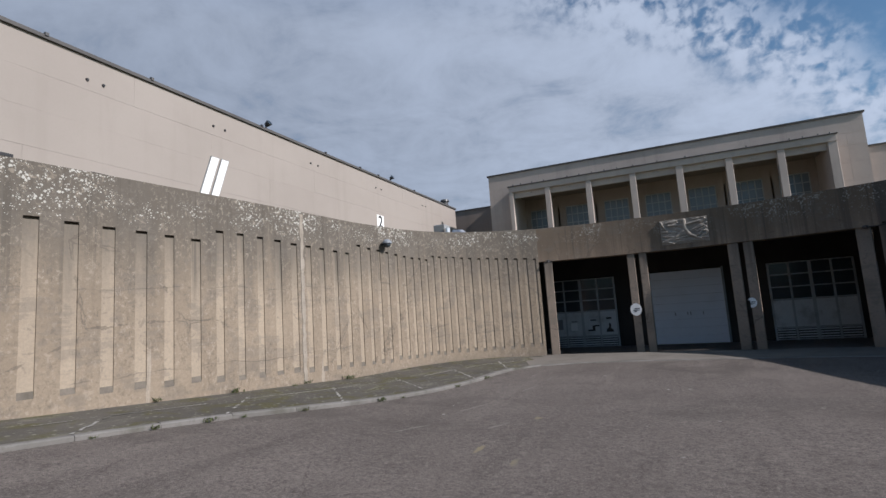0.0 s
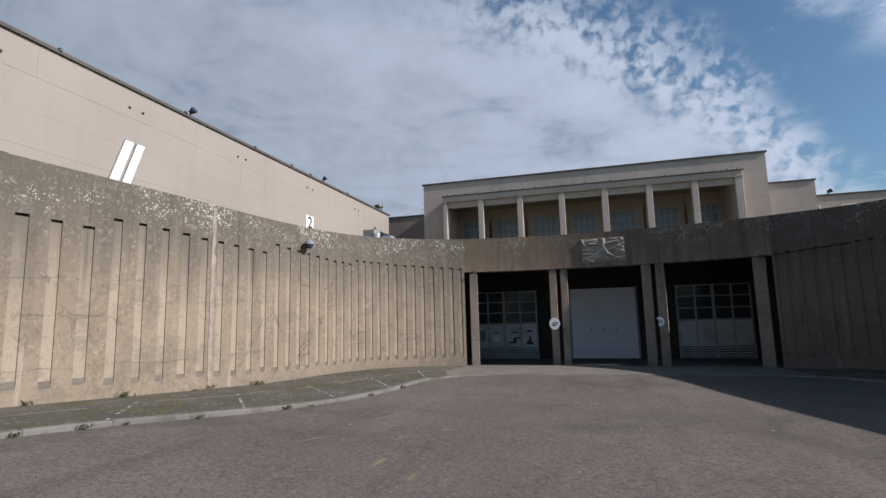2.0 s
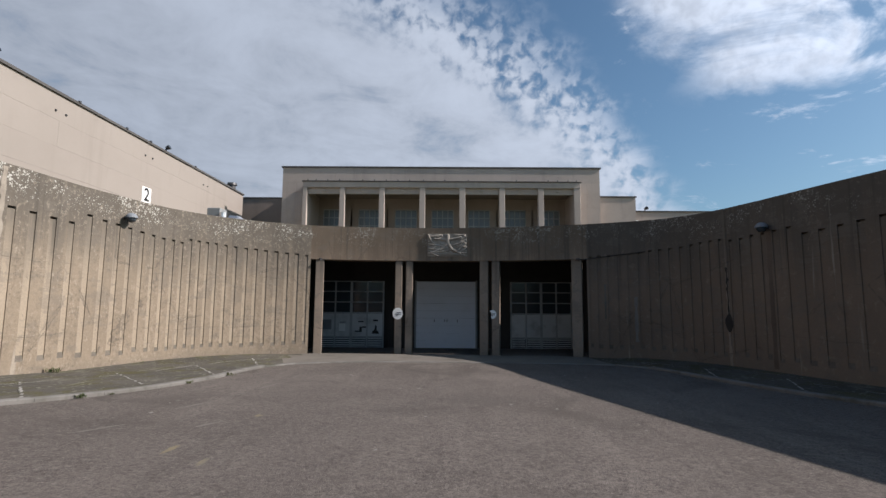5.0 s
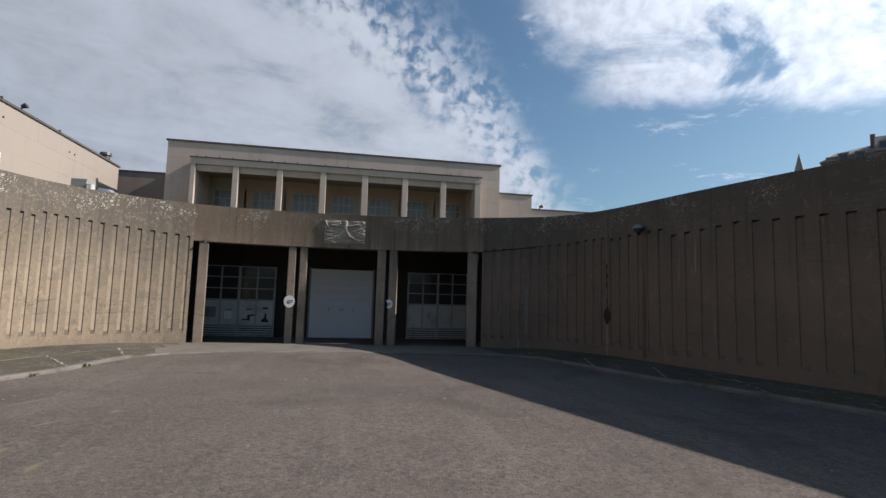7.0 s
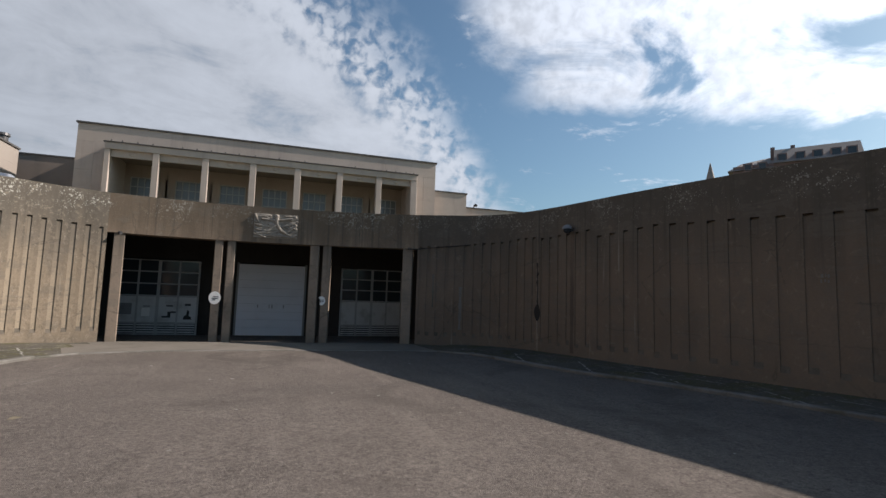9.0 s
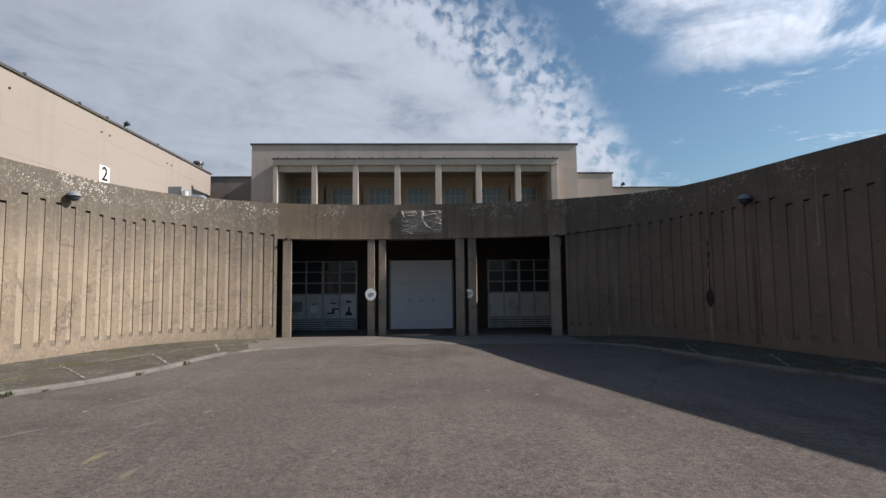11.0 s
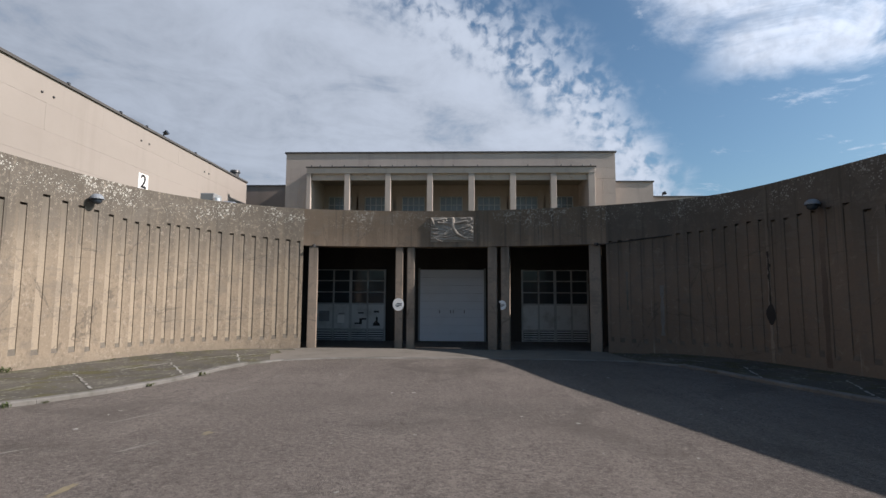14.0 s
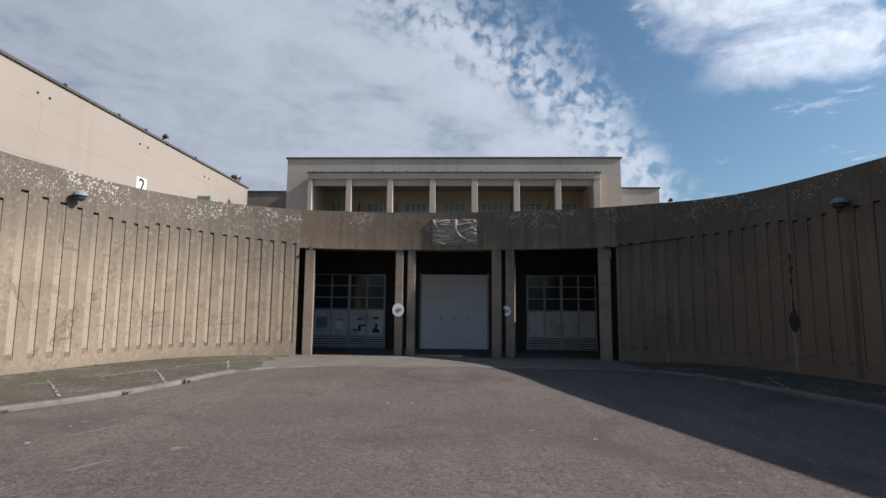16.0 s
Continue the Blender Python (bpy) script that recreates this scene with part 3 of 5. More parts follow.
def build_ground():
    n = 48
    v, f = [], []
    xs, ys = np.linspace(-17, 17, n), np.linspace(-27, 21, 2 * n)
    for y in ys:
        for x in xs:
            v.append((x, y, gz(y, x)))
    for j in range(2 * n - 1):
        for i in range(n - 1):
            k = j * n + i
            f.append((k, k + 1, k + n + 1, k + n))
    tagged(new("ground", mesh_of("ground", v, f, ASPHALT)), "worn grey-brown asphalt yard floor with tyre tracks", "ground", kind="structure")
    # the higher land round the sunken yard, out to the horizon
    v, f = [], []

    def strip(line, nor, far):
        k = len(v)
        for p, q in zip(line, nor):
            v.append((p.x + q.x * 0.4, p.y + q.y * 0.4, TERRACE))
            v.append((far, p.y + q.y * 0.4, TERRACE))
        for i in range(len(line) - 1):
            f.append((k + 2 * i, k + 2 * i + 1, k + 2 * i + 3, k + 2 * i + 2))

    wl = [(p, q) for p, q in zip(west_line, west_nor) if p.y < 16.2 and p.x < -6.9]
    el = [(p, q) for p, q in zip(east_line, east_nor) if p.y < 15.4 and p.x > 6.4]
    strip([p for p, _ in wl], [q for _, q in wl], -600)
    strip([p for p, _ in el], [q for _, q in el], 600)
    for x0, x1, y0, y1 in ((-600, -6.6, 16.2, 900), (-6.6, 6.4, 17.1, 900), (6.4, 600, 15.4, 900), (-600, 600, -500, -26)):
        k = len(v)
        v.extend([(x0, y0, TERRACE - 0.01), (x1, y0, TERRACE - 0.01), (x1, y1, TERRACE - 0.01), (x0, y1, TERRACE - 0.01)])
        f.append((k, k + 1, k + 2, k + 3))
    tagged(new("terrace_ground", mesh_of("terrace_ground", v, f, GRASS)), "flat rough ground on the level above the yard", "ground", kind="structure")
    part("wall_south", boxed(-17, 17, -26.6, -26, -0.3, WALL_TOP), CONCRETE)
    tagged(bpy.data.objects["wall_south"], "plain concrete wall closing the far end of the yard", "wall", kind="structure")


build_ground()


def kerb_height(x, y):
    return 0.07 - 0.05 * max(0.0, min(1.0, (y - 12.4) / 1.6))


def build_pavement():
    line = glide([Vector(q) for q in KERB_LINE], 0.5)
    nor = normals(line, 1)
    outer = glide([Vector(q) for q in (*LEFT, *RIGHT)], 0.5)
    v, f = [], []
    m = len(line)
    for i, p in enumerate(line):
        q = outer[round(i * (len(outer) - 1) / (m - 1))]
        back = p + nor[i] * 0.14
        for k in range(5):
            w = back.lerp(q + (q - back).normalized() * 0.2, k / 4)
            v.append((w.x, w.y, gz(w.y, w.x) + kerb_height(*line[i]) - 0.008 + 0.05 * (k / 4) ** 2))
    for i in range(m - 1):
        for k in range(4):
            a = i * 5 + k
            f.append((a, a + 1, a + 6, a + 5))
    me = mesh_of("pavement", v, f, PAVEMENT)
    me.materials.append(APRON)
    for poly in me.polygons:
        poly.material_index = int(abs(poly.center.x) < 4.75 and poly.center.y > 13.6)
    pave = tagged(new("pavement", me), "mossy cracked pavement along the foot of the walls", "pavement", kind="structure")
    # kerb stones and the pale mortar joints across the pavement
    stones = glide([Vector(q) for q in KERB_LINE], 1.02)
    rnd = random.Random(2)
    for a, b in zip(stones, stones[1:]):
        if a.y < -9 and b.y < -9:
            continue
        d = (b - a)
        n = Vector((-d.y, d.x)).normalized()
        h = kerb_height(*((a + b) / 2))
        a, b = a + d.normalized() * 0.003, b - d.normalized() * 0.003
        drop = rnd.uniform(-0.006, 0.006)
        bm = bmesh.new()
        ring = []
        for p in (a, b):
            g = gz(p.y, p.x)
            ring.append([bm.verts.new((q.x, q.y, g + z)) for q, z in ((p, -0.1), (p, h - 0.02 + drop), (p + n * 0.02, h + drop), (p + n * 0.145, h + drop), (p + n * 0.145, -0.1))])
        for k in range(4):
            bm.faces.new((ring[0][k], ring[0][k + 1], ring[1][k + 1], ring[1][k]))
        bm.faces.new(ring[0]), bm.faces.new(ring[1])
        part("kerb_stone", bm, KERB, pave)
    for i in range(3, m - 1, 4):
        p = line[i]
        if p.y < -3 or p.y > 13.4:
            continue
        q = outer[round(i * (len(outer) - 1) / (m - 1))]
        e, h = (q - p).normalized(), kerb_height(*p)
        side = Vector((-e.y, e.x)) * 0.022
        k, v2, f2 = 16, [], []
        for j in range(k):
            w = p + e * (0.15 + (q - p).length * 0.62 * j / k)
            wob = Vector((-e.y, e.x)) * rnd.uniform(-0.02, 0.02)
            for sgn in (1, -1):
                u = w + wob + side * sgn * rnd.uniform(0.5, 1.3)
                v2.append((u.x, u.y, gz(u.y, u.x) + h + 0.002 + 0.05 * (0.62 * j / k) ** 2))
            if j and rnd.random() < 0.68:
                f2.append((2 * j - 2, 2 * j - 1, 2 * j + 1, 2 * j))
        ob = new("worn_cross_line", mesh_of("worn_cross_line", v2, f2, PALE))
        ob.parent = pave
    # worn white line along the pavement, broken by wear
    for side_x in (-1, 1):
        v2, f2 = [], []
        for i in range(m):
            p = line[i]
            if p.x * side_x < 3 or not -4 < p.y < 13.2:
                continue
            q = outer[round(i * (len(outer) - 1) / (m - 1))]
            e = (q - p).normalized()
            c = p + e * (0.14 + 0.5 * (q - p).length)
            for sgn in (-1, 1):
                u = c + e * sgn * 0.03 * rnd.uniform(0.4, 1.4)
                v2.append((u.x, u.y, gz(u.y, u.x) + kerb_height(*p) + 0.012))
            if len(v2) > 2 and rnd.random() < 0.62:
                f2.append((len(v2) - 4, len(v2) - 3, len(v2) - 1, len(v2) - 2))
        ob = new("worn_line", mesh_of("worn_line", v2, f2, PALE))
        ob.parent = pave
    return pave


APRON = make_stone("smooth_bay_apron", (0.19, 0.172, 0.148), (0.16, 0.146, 0.126), (0.085, 0.08, 0.066), 0.9, 0.6, 0.7, 30)
PALE = make_stone("worn_white_paint", (0.38, 0.37, 0.34), (0.28, 0.27, 0.245), (0.10, 0.095, 0.08), 0.9, 1.0, 3.0, 40)
build_pavement()


# ---- the portal: header, double columns, three deep bays ----
COLS = [(-4.46, -4.18), (-1.77, -1.53), (-1.40, -1.16), (1.16, 1.45), (1.57, 1.83), (4.14, 4.47)]
BACK = 20.12


def build_portal():
    # header beam, following the shallow arc
    xs = np.linspace(-4.66, 4.66, 25)
    v, f = [], []
    for x in xs:
        y = portal_y(x)
        for yy, zz in ((y, HEADER), (y, WALL_TOP), (y + 0.5, WALL_TOP + 0.02), (y + 0.5, HEADER)):
            v.append((x, yy, zz))
    for i in range(len(xs) - 1):
        for k in range(4):
            a, b = 4 * i + k, 4 * i + (k + 1) % 4
            f.append((a, b, b + 4, a + 4))
    f += [(0, 1, 2, 3), tuple(4 * (len(xs) - 1) + k for k in (3, 2, 1, 0))]
    tagged(new("portal_header", mesh_of("portal_header", v, f, LINTEL)), "stained concrete lintel beam over the loading bays", "lintel", kind="structure")
    for x0, x1 in COLS:
        y = portal_y((x0 + x1) / 2)
        h = (x1 - x0) / 2
        col = part("column", boxed(-h, h, 0.03, 0.46, gz(y) - 0.05, HEADER, bevel=0.015), PILLAR)
        col.location = ((x0 + x1) / 2, y, 0)
        col.rotation_euler = (0, 0, math.atan(-(x0 + x1) / 30 - 0.063))
        tagged(col, "square weathered concrete column carrying the bay lintel", "column", "columns of the loading bays", "structure")
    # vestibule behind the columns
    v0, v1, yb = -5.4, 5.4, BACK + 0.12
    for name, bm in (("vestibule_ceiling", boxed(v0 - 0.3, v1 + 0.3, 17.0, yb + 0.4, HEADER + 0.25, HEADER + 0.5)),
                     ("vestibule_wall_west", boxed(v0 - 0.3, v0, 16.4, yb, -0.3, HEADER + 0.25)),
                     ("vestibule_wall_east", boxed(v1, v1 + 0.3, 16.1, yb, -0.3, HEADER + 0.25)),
                     # unseen closure, added to stop outside light leaking past gates and piers
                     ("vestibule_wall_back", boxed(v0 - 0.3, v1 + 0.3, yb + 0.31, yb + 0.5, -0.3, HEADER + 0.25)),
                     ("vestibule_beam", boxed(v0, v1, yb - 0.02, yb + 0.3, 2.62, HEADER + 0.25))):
        tagged(part(name, bm, NEAR_BLACK), "near-black plaster of the deep loading bay", "ceiling" if "ceil" in name else "wall", kind="structure")
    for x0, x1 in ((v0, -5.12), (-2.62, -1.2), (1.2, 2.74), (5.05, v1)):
        tagged(part("vestibule_pier", boxed(x0, x1, yb - 0.06, yb + 0.3, -0.3, 2.62), NEAR_BLACK), "dark plastered pier between the bay doors", "wall", kind="structure")


build_portal()


def build_white_door():
    d = thing("sliding_door", "closed plain white steel loading door at the back of the bay", "door", (0, BACK, gz(BACK)))
    w, h = 1.21, 2.70
    leaf_h = [h * k / 9 for k in range(10)]
    for a, b in zip(leaf_h, leaf_h[1:]):
        part("door_panel", boxed(-w, w, 0.0, 0.06, a + 0.002, b - 0.002, bevel=0.004), WHITE_DOOR, d)
    part("guide_rail", boxed(-w - 0.07, -w, -0.03, 0.09, 0, h + 0.05), FRAME, d)
    part("guide_rail", boxed(w, w + 0.07, -0.03, 0.09, 0, h + 0.05), FRAME, d)
    bm = bmesh.new()
    for x in (-0.47, -0.05, 0.05, 0.47):
        box(bm, x - 0.012, x + 0.012, -0.012, 0.0, 1.05, 1.16)
    part("latch", bm, BLACK, d)


build_white_door()


GATE = make_paint("pale_gate_steel", (0.40, 0.41, 0.41), (0.16, 0.155, 0.14), 0.5, 0.0, 0.5)


def glazed_gate(x0, x1, z1, label, boarded):
    """A four-leaf gate: small panes above, painted boards below, kick louvres."""
    d = thing("glazed_gate", label, "door", ((x0 + x1) / 2, BACK, gz(BACK)), "glazed bay gates")
    w, h = (x1 - x0) / 2, z1 - gz(BACK)
    mid = h * 0.52
    bars = [-w, -w / 2, 0, w / 2, w]
    for i, x in enumerate(bars):
        part("stile", boxed(x - (0.05 if i == 2 else 0.03), x + (0.05 if i == 2 else 0.03), -0.03, 0.05, 0, h), GATE, d)
    for z in (0.03, 0.42, mid, mid + (h - mid) / 3, mid + 2 * (h - mid) / 3, h - 0.02):
        part("rail", boxed(-w, w, -0.022, 0.042, z - 0.02, z + 0.02), GATE, d)
    for a, b in zip(bars, bars[1:]):
        for k in range(3):
            z0, z2 = mid + (h - mid) * k / 3, mid + (h - mid) * (k + 1) / 3
            part("pane", boxed(a + 0.03, b - 0.03, 0.0, 0.012, z0 + 0.025, z2 - 0.025), GLASS, d)
        board = part("board", boxed(a + 0.035, b - 0.035, -0.004, 0.02, 0.45, mid - 0.03), OLD_WHITE, d, "dirty white painted lower panel")
        for k in range(4):
            z = 0.08 + 0.085 * k
            part("louvre", boxed(a + 0.05, b - 0.05, -0.014, 0.01, z, z + 0.045), OLD_WHITE, d)
    if boarded:
        for px, pz, pw, ph, mat_ in ((0.26, 0.62, 0.18, 0.06, BLACK), (0.40, 0.62, 0.10, 0.22, BLACK), (0.53, 0.79, 0.17, 0.06, BLACK), (1.0, 1.06, 0.20, 0.07, BLACK), (0.40, 1.02, 0.22, 0.05, BLACK), (-0.36, 0.66, 0.26, 0.30, SIGN_WHITE), (-0.34, 1.0, 0.22, 0.04, FRAME), (-1.0, 0.72, 0.40, 0.40, FRAME)):
            part("sticker", boxed(px - pw / 2, px + pw / 2, -0.009, -0.0045, pz, pz + ph), mat_, d, "sticker remnant")
        bm = bmesh.new()  # torn dark poster, wider at the foot
        outline = ((0.86, 0.56), (1.15, 0.56), (1.12, 0.66), (1.05, 0.70), (1.06, 0.86), (0.99, 0.92), (0.97, 0.74), (0.88, 0.66))
        front, rear = [[bm.verts.new((x, y, z)) for x, z in outline] for y in (-0.009, -0.0045)]
        bm.faces.new(front), bm.faces.new(rear[::-1])
        for k in range(8):
            bm.faces.new((front[k], rear[k], rear[(k + 1) % 8], front[(k + 1) % 8]))
        part("sticker", bm, BLACK, d, "torn black poster remnant")
    part("kick_plate", boxed(-w, w, 0.021, 0.04, 0, 0.45), BLACK, d)
    return d


glazed_gate(-5.18, -2.56, 2.58, "dark steel gate with small panes and grimy white lower boards", True)
glazed_gate(2.66, 5.12, 2.58, "shaded steel gate with small panes and pale lower boards", False)


def disc(x, r, cut, label):
    y = portal_y(x)
    ob = thing("bay_sign", label, "sign", (x, y, 1.30))
    bm = bmesh.new()
    n = 28
    ring = []
    for i in range(n):
        a = 2 * math.pi * i / n
        px, pz = r * math.cos(a), r * 1.15 * math.sin(a)
        ring.append((max(px, -r * 0.35) if cut and pz < r * 0.6 else px, pz))
    front = [bm.verts.new((p, -0.022, q)) for p, q in ring]
    rear = [bm.verts.new((p, -0.004, q)) for p, q in ring]
    bm.faces.new(front), bm.faces.new(rear[::-1])
    for i in range(n):
        bm.faces.new((front[i], rear[i], rear[(i + 1) % n], front[(i + 1) % n]))
    plate = part("plate", bm, SIGN_WHITE, ob)
    bm = bmesh.new()
    for k, (a, b, z) in enumerate(((-0.08, 0.10, -0.03), (-0.05, 0.11, 0.02), (-0.06, 0.02, -0.07))):
        box(bm, a * r * 6, b * r * 6, -0.026, -0.0225, z * r * 6, (z + 0.022) * r * 6)
    part("marking", bm, BLACK, plate, "illegible dark scrawl")
    return ob


disc(-1.66, 0.175, False, "round white plate with a dark scrawl on the column")
disc(1.60, 0.13, True, "broken white plate with a dark mark on the column")


def build_relief():
    """A weathered carved slab: a standing centre mass with sweeping ridges to both sides."""
    x0, x1, z0, z1 = -0.66, 0.73, 3.29, 4.1
    nx, nz = 110, 64
    rnd = random.Random(8)
    v, f = [], []

    def ridge(px, pz, ax, az, bx, bz, w, h):
        dx, dz = bx - ax, bz - az
        t = max(0.0, min(1.0, ((px - ax) * dx + (pz - az) * dz) / (dx * dx + dz * dz)))
        d = math.hypot(px - ax - t * dx, pz - az - t * dz)
        return h * math.sqrt(max(0.0, 1 - (d / w) ** 2))

    R = [(0.0, 0.30, 0.02, 0.08, 0.10, 0.11), (0.02, 0.06, 0.16, -0.14, 0.075, 0.10), (0.0, 0.04, -0.26, -0.18, 0.07, 0.09),
         (0.04, 0.18, 0.48, 0.27, 0.05, 0.09), (-0.04, 0.19, -0.44, 0.22, 0.05, 0.09), (0.48, 0.22, 0.60, 0.32, 0.05, 0.08),
         (0.16, -0.14, 0.46, -0.30, 0.06, 0.08), (-0.26, -0.18, -0.56, -0.28, 0.06, 0.08), (0.1, -0.05, 0.58, 0.12, 0.05, 0.06),
         (0.34, -0.2, 0.62, 0.05, 0.06, 0.07), (-0.6, 0.02, -0.2, -0.04, 0.06, 0.07), (-0.62, -0.12, -0.3, -0.1, 0.05, 0.05),
         (-0.5, 0.3, -0.2, 0.34, 0.05, 0.05), (-0.64, -0.3, 0.6, -0.34, 0.05, 0.06), (0.45, -0.25, 0.64, -0.12, 0.05, 0.07), (-0.2, 0.05, 0.1, 0.0, 0.07, 0.07),
         (0.0, 0.30, 0.02, 0.33, 0.075, 0.13), (-0.66, -0.2, -0.4, -0.33, 0.03, 0.05), (-0.66, 0.12, -0.46, 0.06, 0.03, 0.05),
         (0.3, -0.02, 0.5, -0.1, 0.03, 0.06), (0.4, 0.1, 0.66, 0.18, 0.03, 0.05), (-0.35, 0.0, -0.15, -0.3, 0.03, 0.05),
         (-0.66, 0.34, -0.55, 0.1, 0.04, 0.06), (0.5, 0.02, 0.66, -0.05, 0.03, 0.05), (0.05, -0.2, 0.2, -0.34, 0.03, 0.05), (0.28, 0.34, 0.62, 0.36, 0.025, 0.04)]
    for k in range(22):
        ax, az = rnd.uniform(-0.64, 0.5), rnd.uniform(-0.36, 0.0 if k % 3 else 0.34)
        tilt, long = rnd.uniform(-0.5, 0.6), rnd.uniform(0.12, 0.34)
        R.append((ax, az, ax + long * math.cos(tilt), az + long * math.sin(tilt), rnd.uniform(0.025, 0.045), rnd.uniform(0.05, 0.085)))
    R = [(*q[:4], q[4] * 0.8, q[5] * 0.55) for q in R]
    for j in range(nz + 1):
        for i in range(nx + 1):
            px, pz = (i / nx - 0.5) * (x1 - x0), (j / nz - 0.5) * (z1 - z0)
            d = max([0.0] + [ridge(px, pz, *r) for r in R]) + 0.012 * noise.noise((px * 9, pz * 9, 2.0))
            edge = min(i, nx - i, j, nz - j)
            x = px + (x0 + x1) / 2
            v.append((x, portal_y(x) - (d * 0.95 + 0.012 if edge else -0.02), pz + (z0 + z1) / 2))
    for j in range(nz):
        for i in range(nx):
            k = j * (nx + 1) + i
            f.append((k, k + 1, k + nx + 2, k + nx + 1))
    tagged(new("stone_relief", mesh_of("stone_relief", v, f, RELIEF)), "weathered grey carved stone relief set into the lintel", "relief")


build_relief()

# ---- the long hall on the west side ----
HALL_X, HALL_TOP, HALL_END = -19.7, 12.1, 47.0


def build_hall():
    h = thing("exhibition_hall", "long windowless hall clad in cream panels in full sun", "building", (HALL_X, 10, TERRACE))
    o = Vector(h.location)

    def local(bm):
        bmesh.ops.translate(bm, verts=bm.verts, vec=-o)
        return bm

    part("core", local(boxed(HALL_X - 30, HALL_X - 0.06, -30, HALL_END - 0.05, TERRACE - 0.2, HALL_TOP - 0.1)), HALL, h)
    # cladding courses with open joints
    zs = [TERRACE - 0.2, 5.4, 6.75, 8.1, 9.45, 10.8, HALL_TOP]
    ys = [-30 + 7.7 * k for k in range(11)]
    rnd = random.Random(4)
    for k, (za, zb) in enumerate(zip(zs, zs[1:])):
        off = 3.85 if k % 2 else 0.0
        for ya in ys:
            a, b = max(-30, ya - off), min(HALL_END, ya - off + 7.7)
            if b - a < 0.4:
                continue
            push = rnd.uniform(-0.004, 0.004)
            part("cladding_panel", local(boxed(HALL_X - 0.06, HALL_X + push, a + 0.0012, b - 0.0012, za + 0.0025, zb - 0.0025)), HALL, h)
    part("coping", local(boxed(HALL_X - 0.5, HALL_X + 0.10, -30, HALL_END + 0.05, HALL_TOP, HALL_TOP + 0.14)), COPING, h)
    part("end_wall", local(boxed(HALL_X - 30, HALL_X - 0.06, HALL_END - 0.05, HALL_END, TERRACE - 0.2, HALL_TOP)), HALL, h)
    for y in (9.0, 13.0, 19.4, 25.0, 29.0, 31.5, 37.5):
        part("roof_bracket", local(boxed(HALL_X + 0.02, HALL_X + 0.14, y, y + 0.12, HALL_TOP + 0.1, HALL_TOP + 0.22)), DARK_STEEL, h)
    for y, z in ((10.5, 11.2), (11.1, 11.2), (16.3, 11.25), (17.0, 11.25), (23.6, 11.23), (24.3, 11.24), (31.2, 11.23), (32.0, 11.25), (39.1, 11.22), (39.8, 11.23)):
        bm = tube(bmesh.new(), (HALL_X - 0.02, y, z), (HALL_X + 0.05, y, z), 0.07, 0.05, 10)
        part("weep_spout", local(bm), BLACK, h)
    for y in (7.3, 10.7):
        vent = part("vent_frame", local(boxed(HALL_X - 0.03, HALL_X + 0.03, y, y + 0.95, 7.35, 7.68)), BLACK, h)
        for k in range(3):
            part("vent_slat", local(boxed(HALL_X + 0.031, HALL_X + 0.05, y + 0.05, y + 0.9, 7.40 + 0.085 * k, 7.45 + 0.085 * k)), BLACK, vent)
    return h


build_hall()


def floodlight(at, label):
    f = thing("floodlight", label, "floodlight", at, "roof floodlights")
    f.scale = (0.85, 0.85, 0.72)
    part("bracket", boxed(-0.04, 0.04, -0.04, 0.04, 0, 0.28), DARK_STEEL, f)
    bm = bmesh.new()
    bmesh.ops.create_cone(bm, cap_ends=True, segments=14, radius1=0.15, radius2=0.23, depth=0.32,
                          matrix=pose(0.16, 0, 0.38, 0, 62, 0))
    part("housing", bm, DARK_STEEL, f)
    bm = bmesh.new()
    bmesh.ops.create_cone(bm, cap_ends=True, segments=14, radius1=0.21, radius2=0.21, depth=0.02, matrix=pose(0.31, 0, 0.46, 0, 62, 0))
    part("lens", bm, GLASS, f)
    return f


for yy in (19.9, 33.6):
    floodlight((HALL_X - 0.05, yy, HALL_TOP + 0.14), "dark floodlight on the roof edge of the hall")


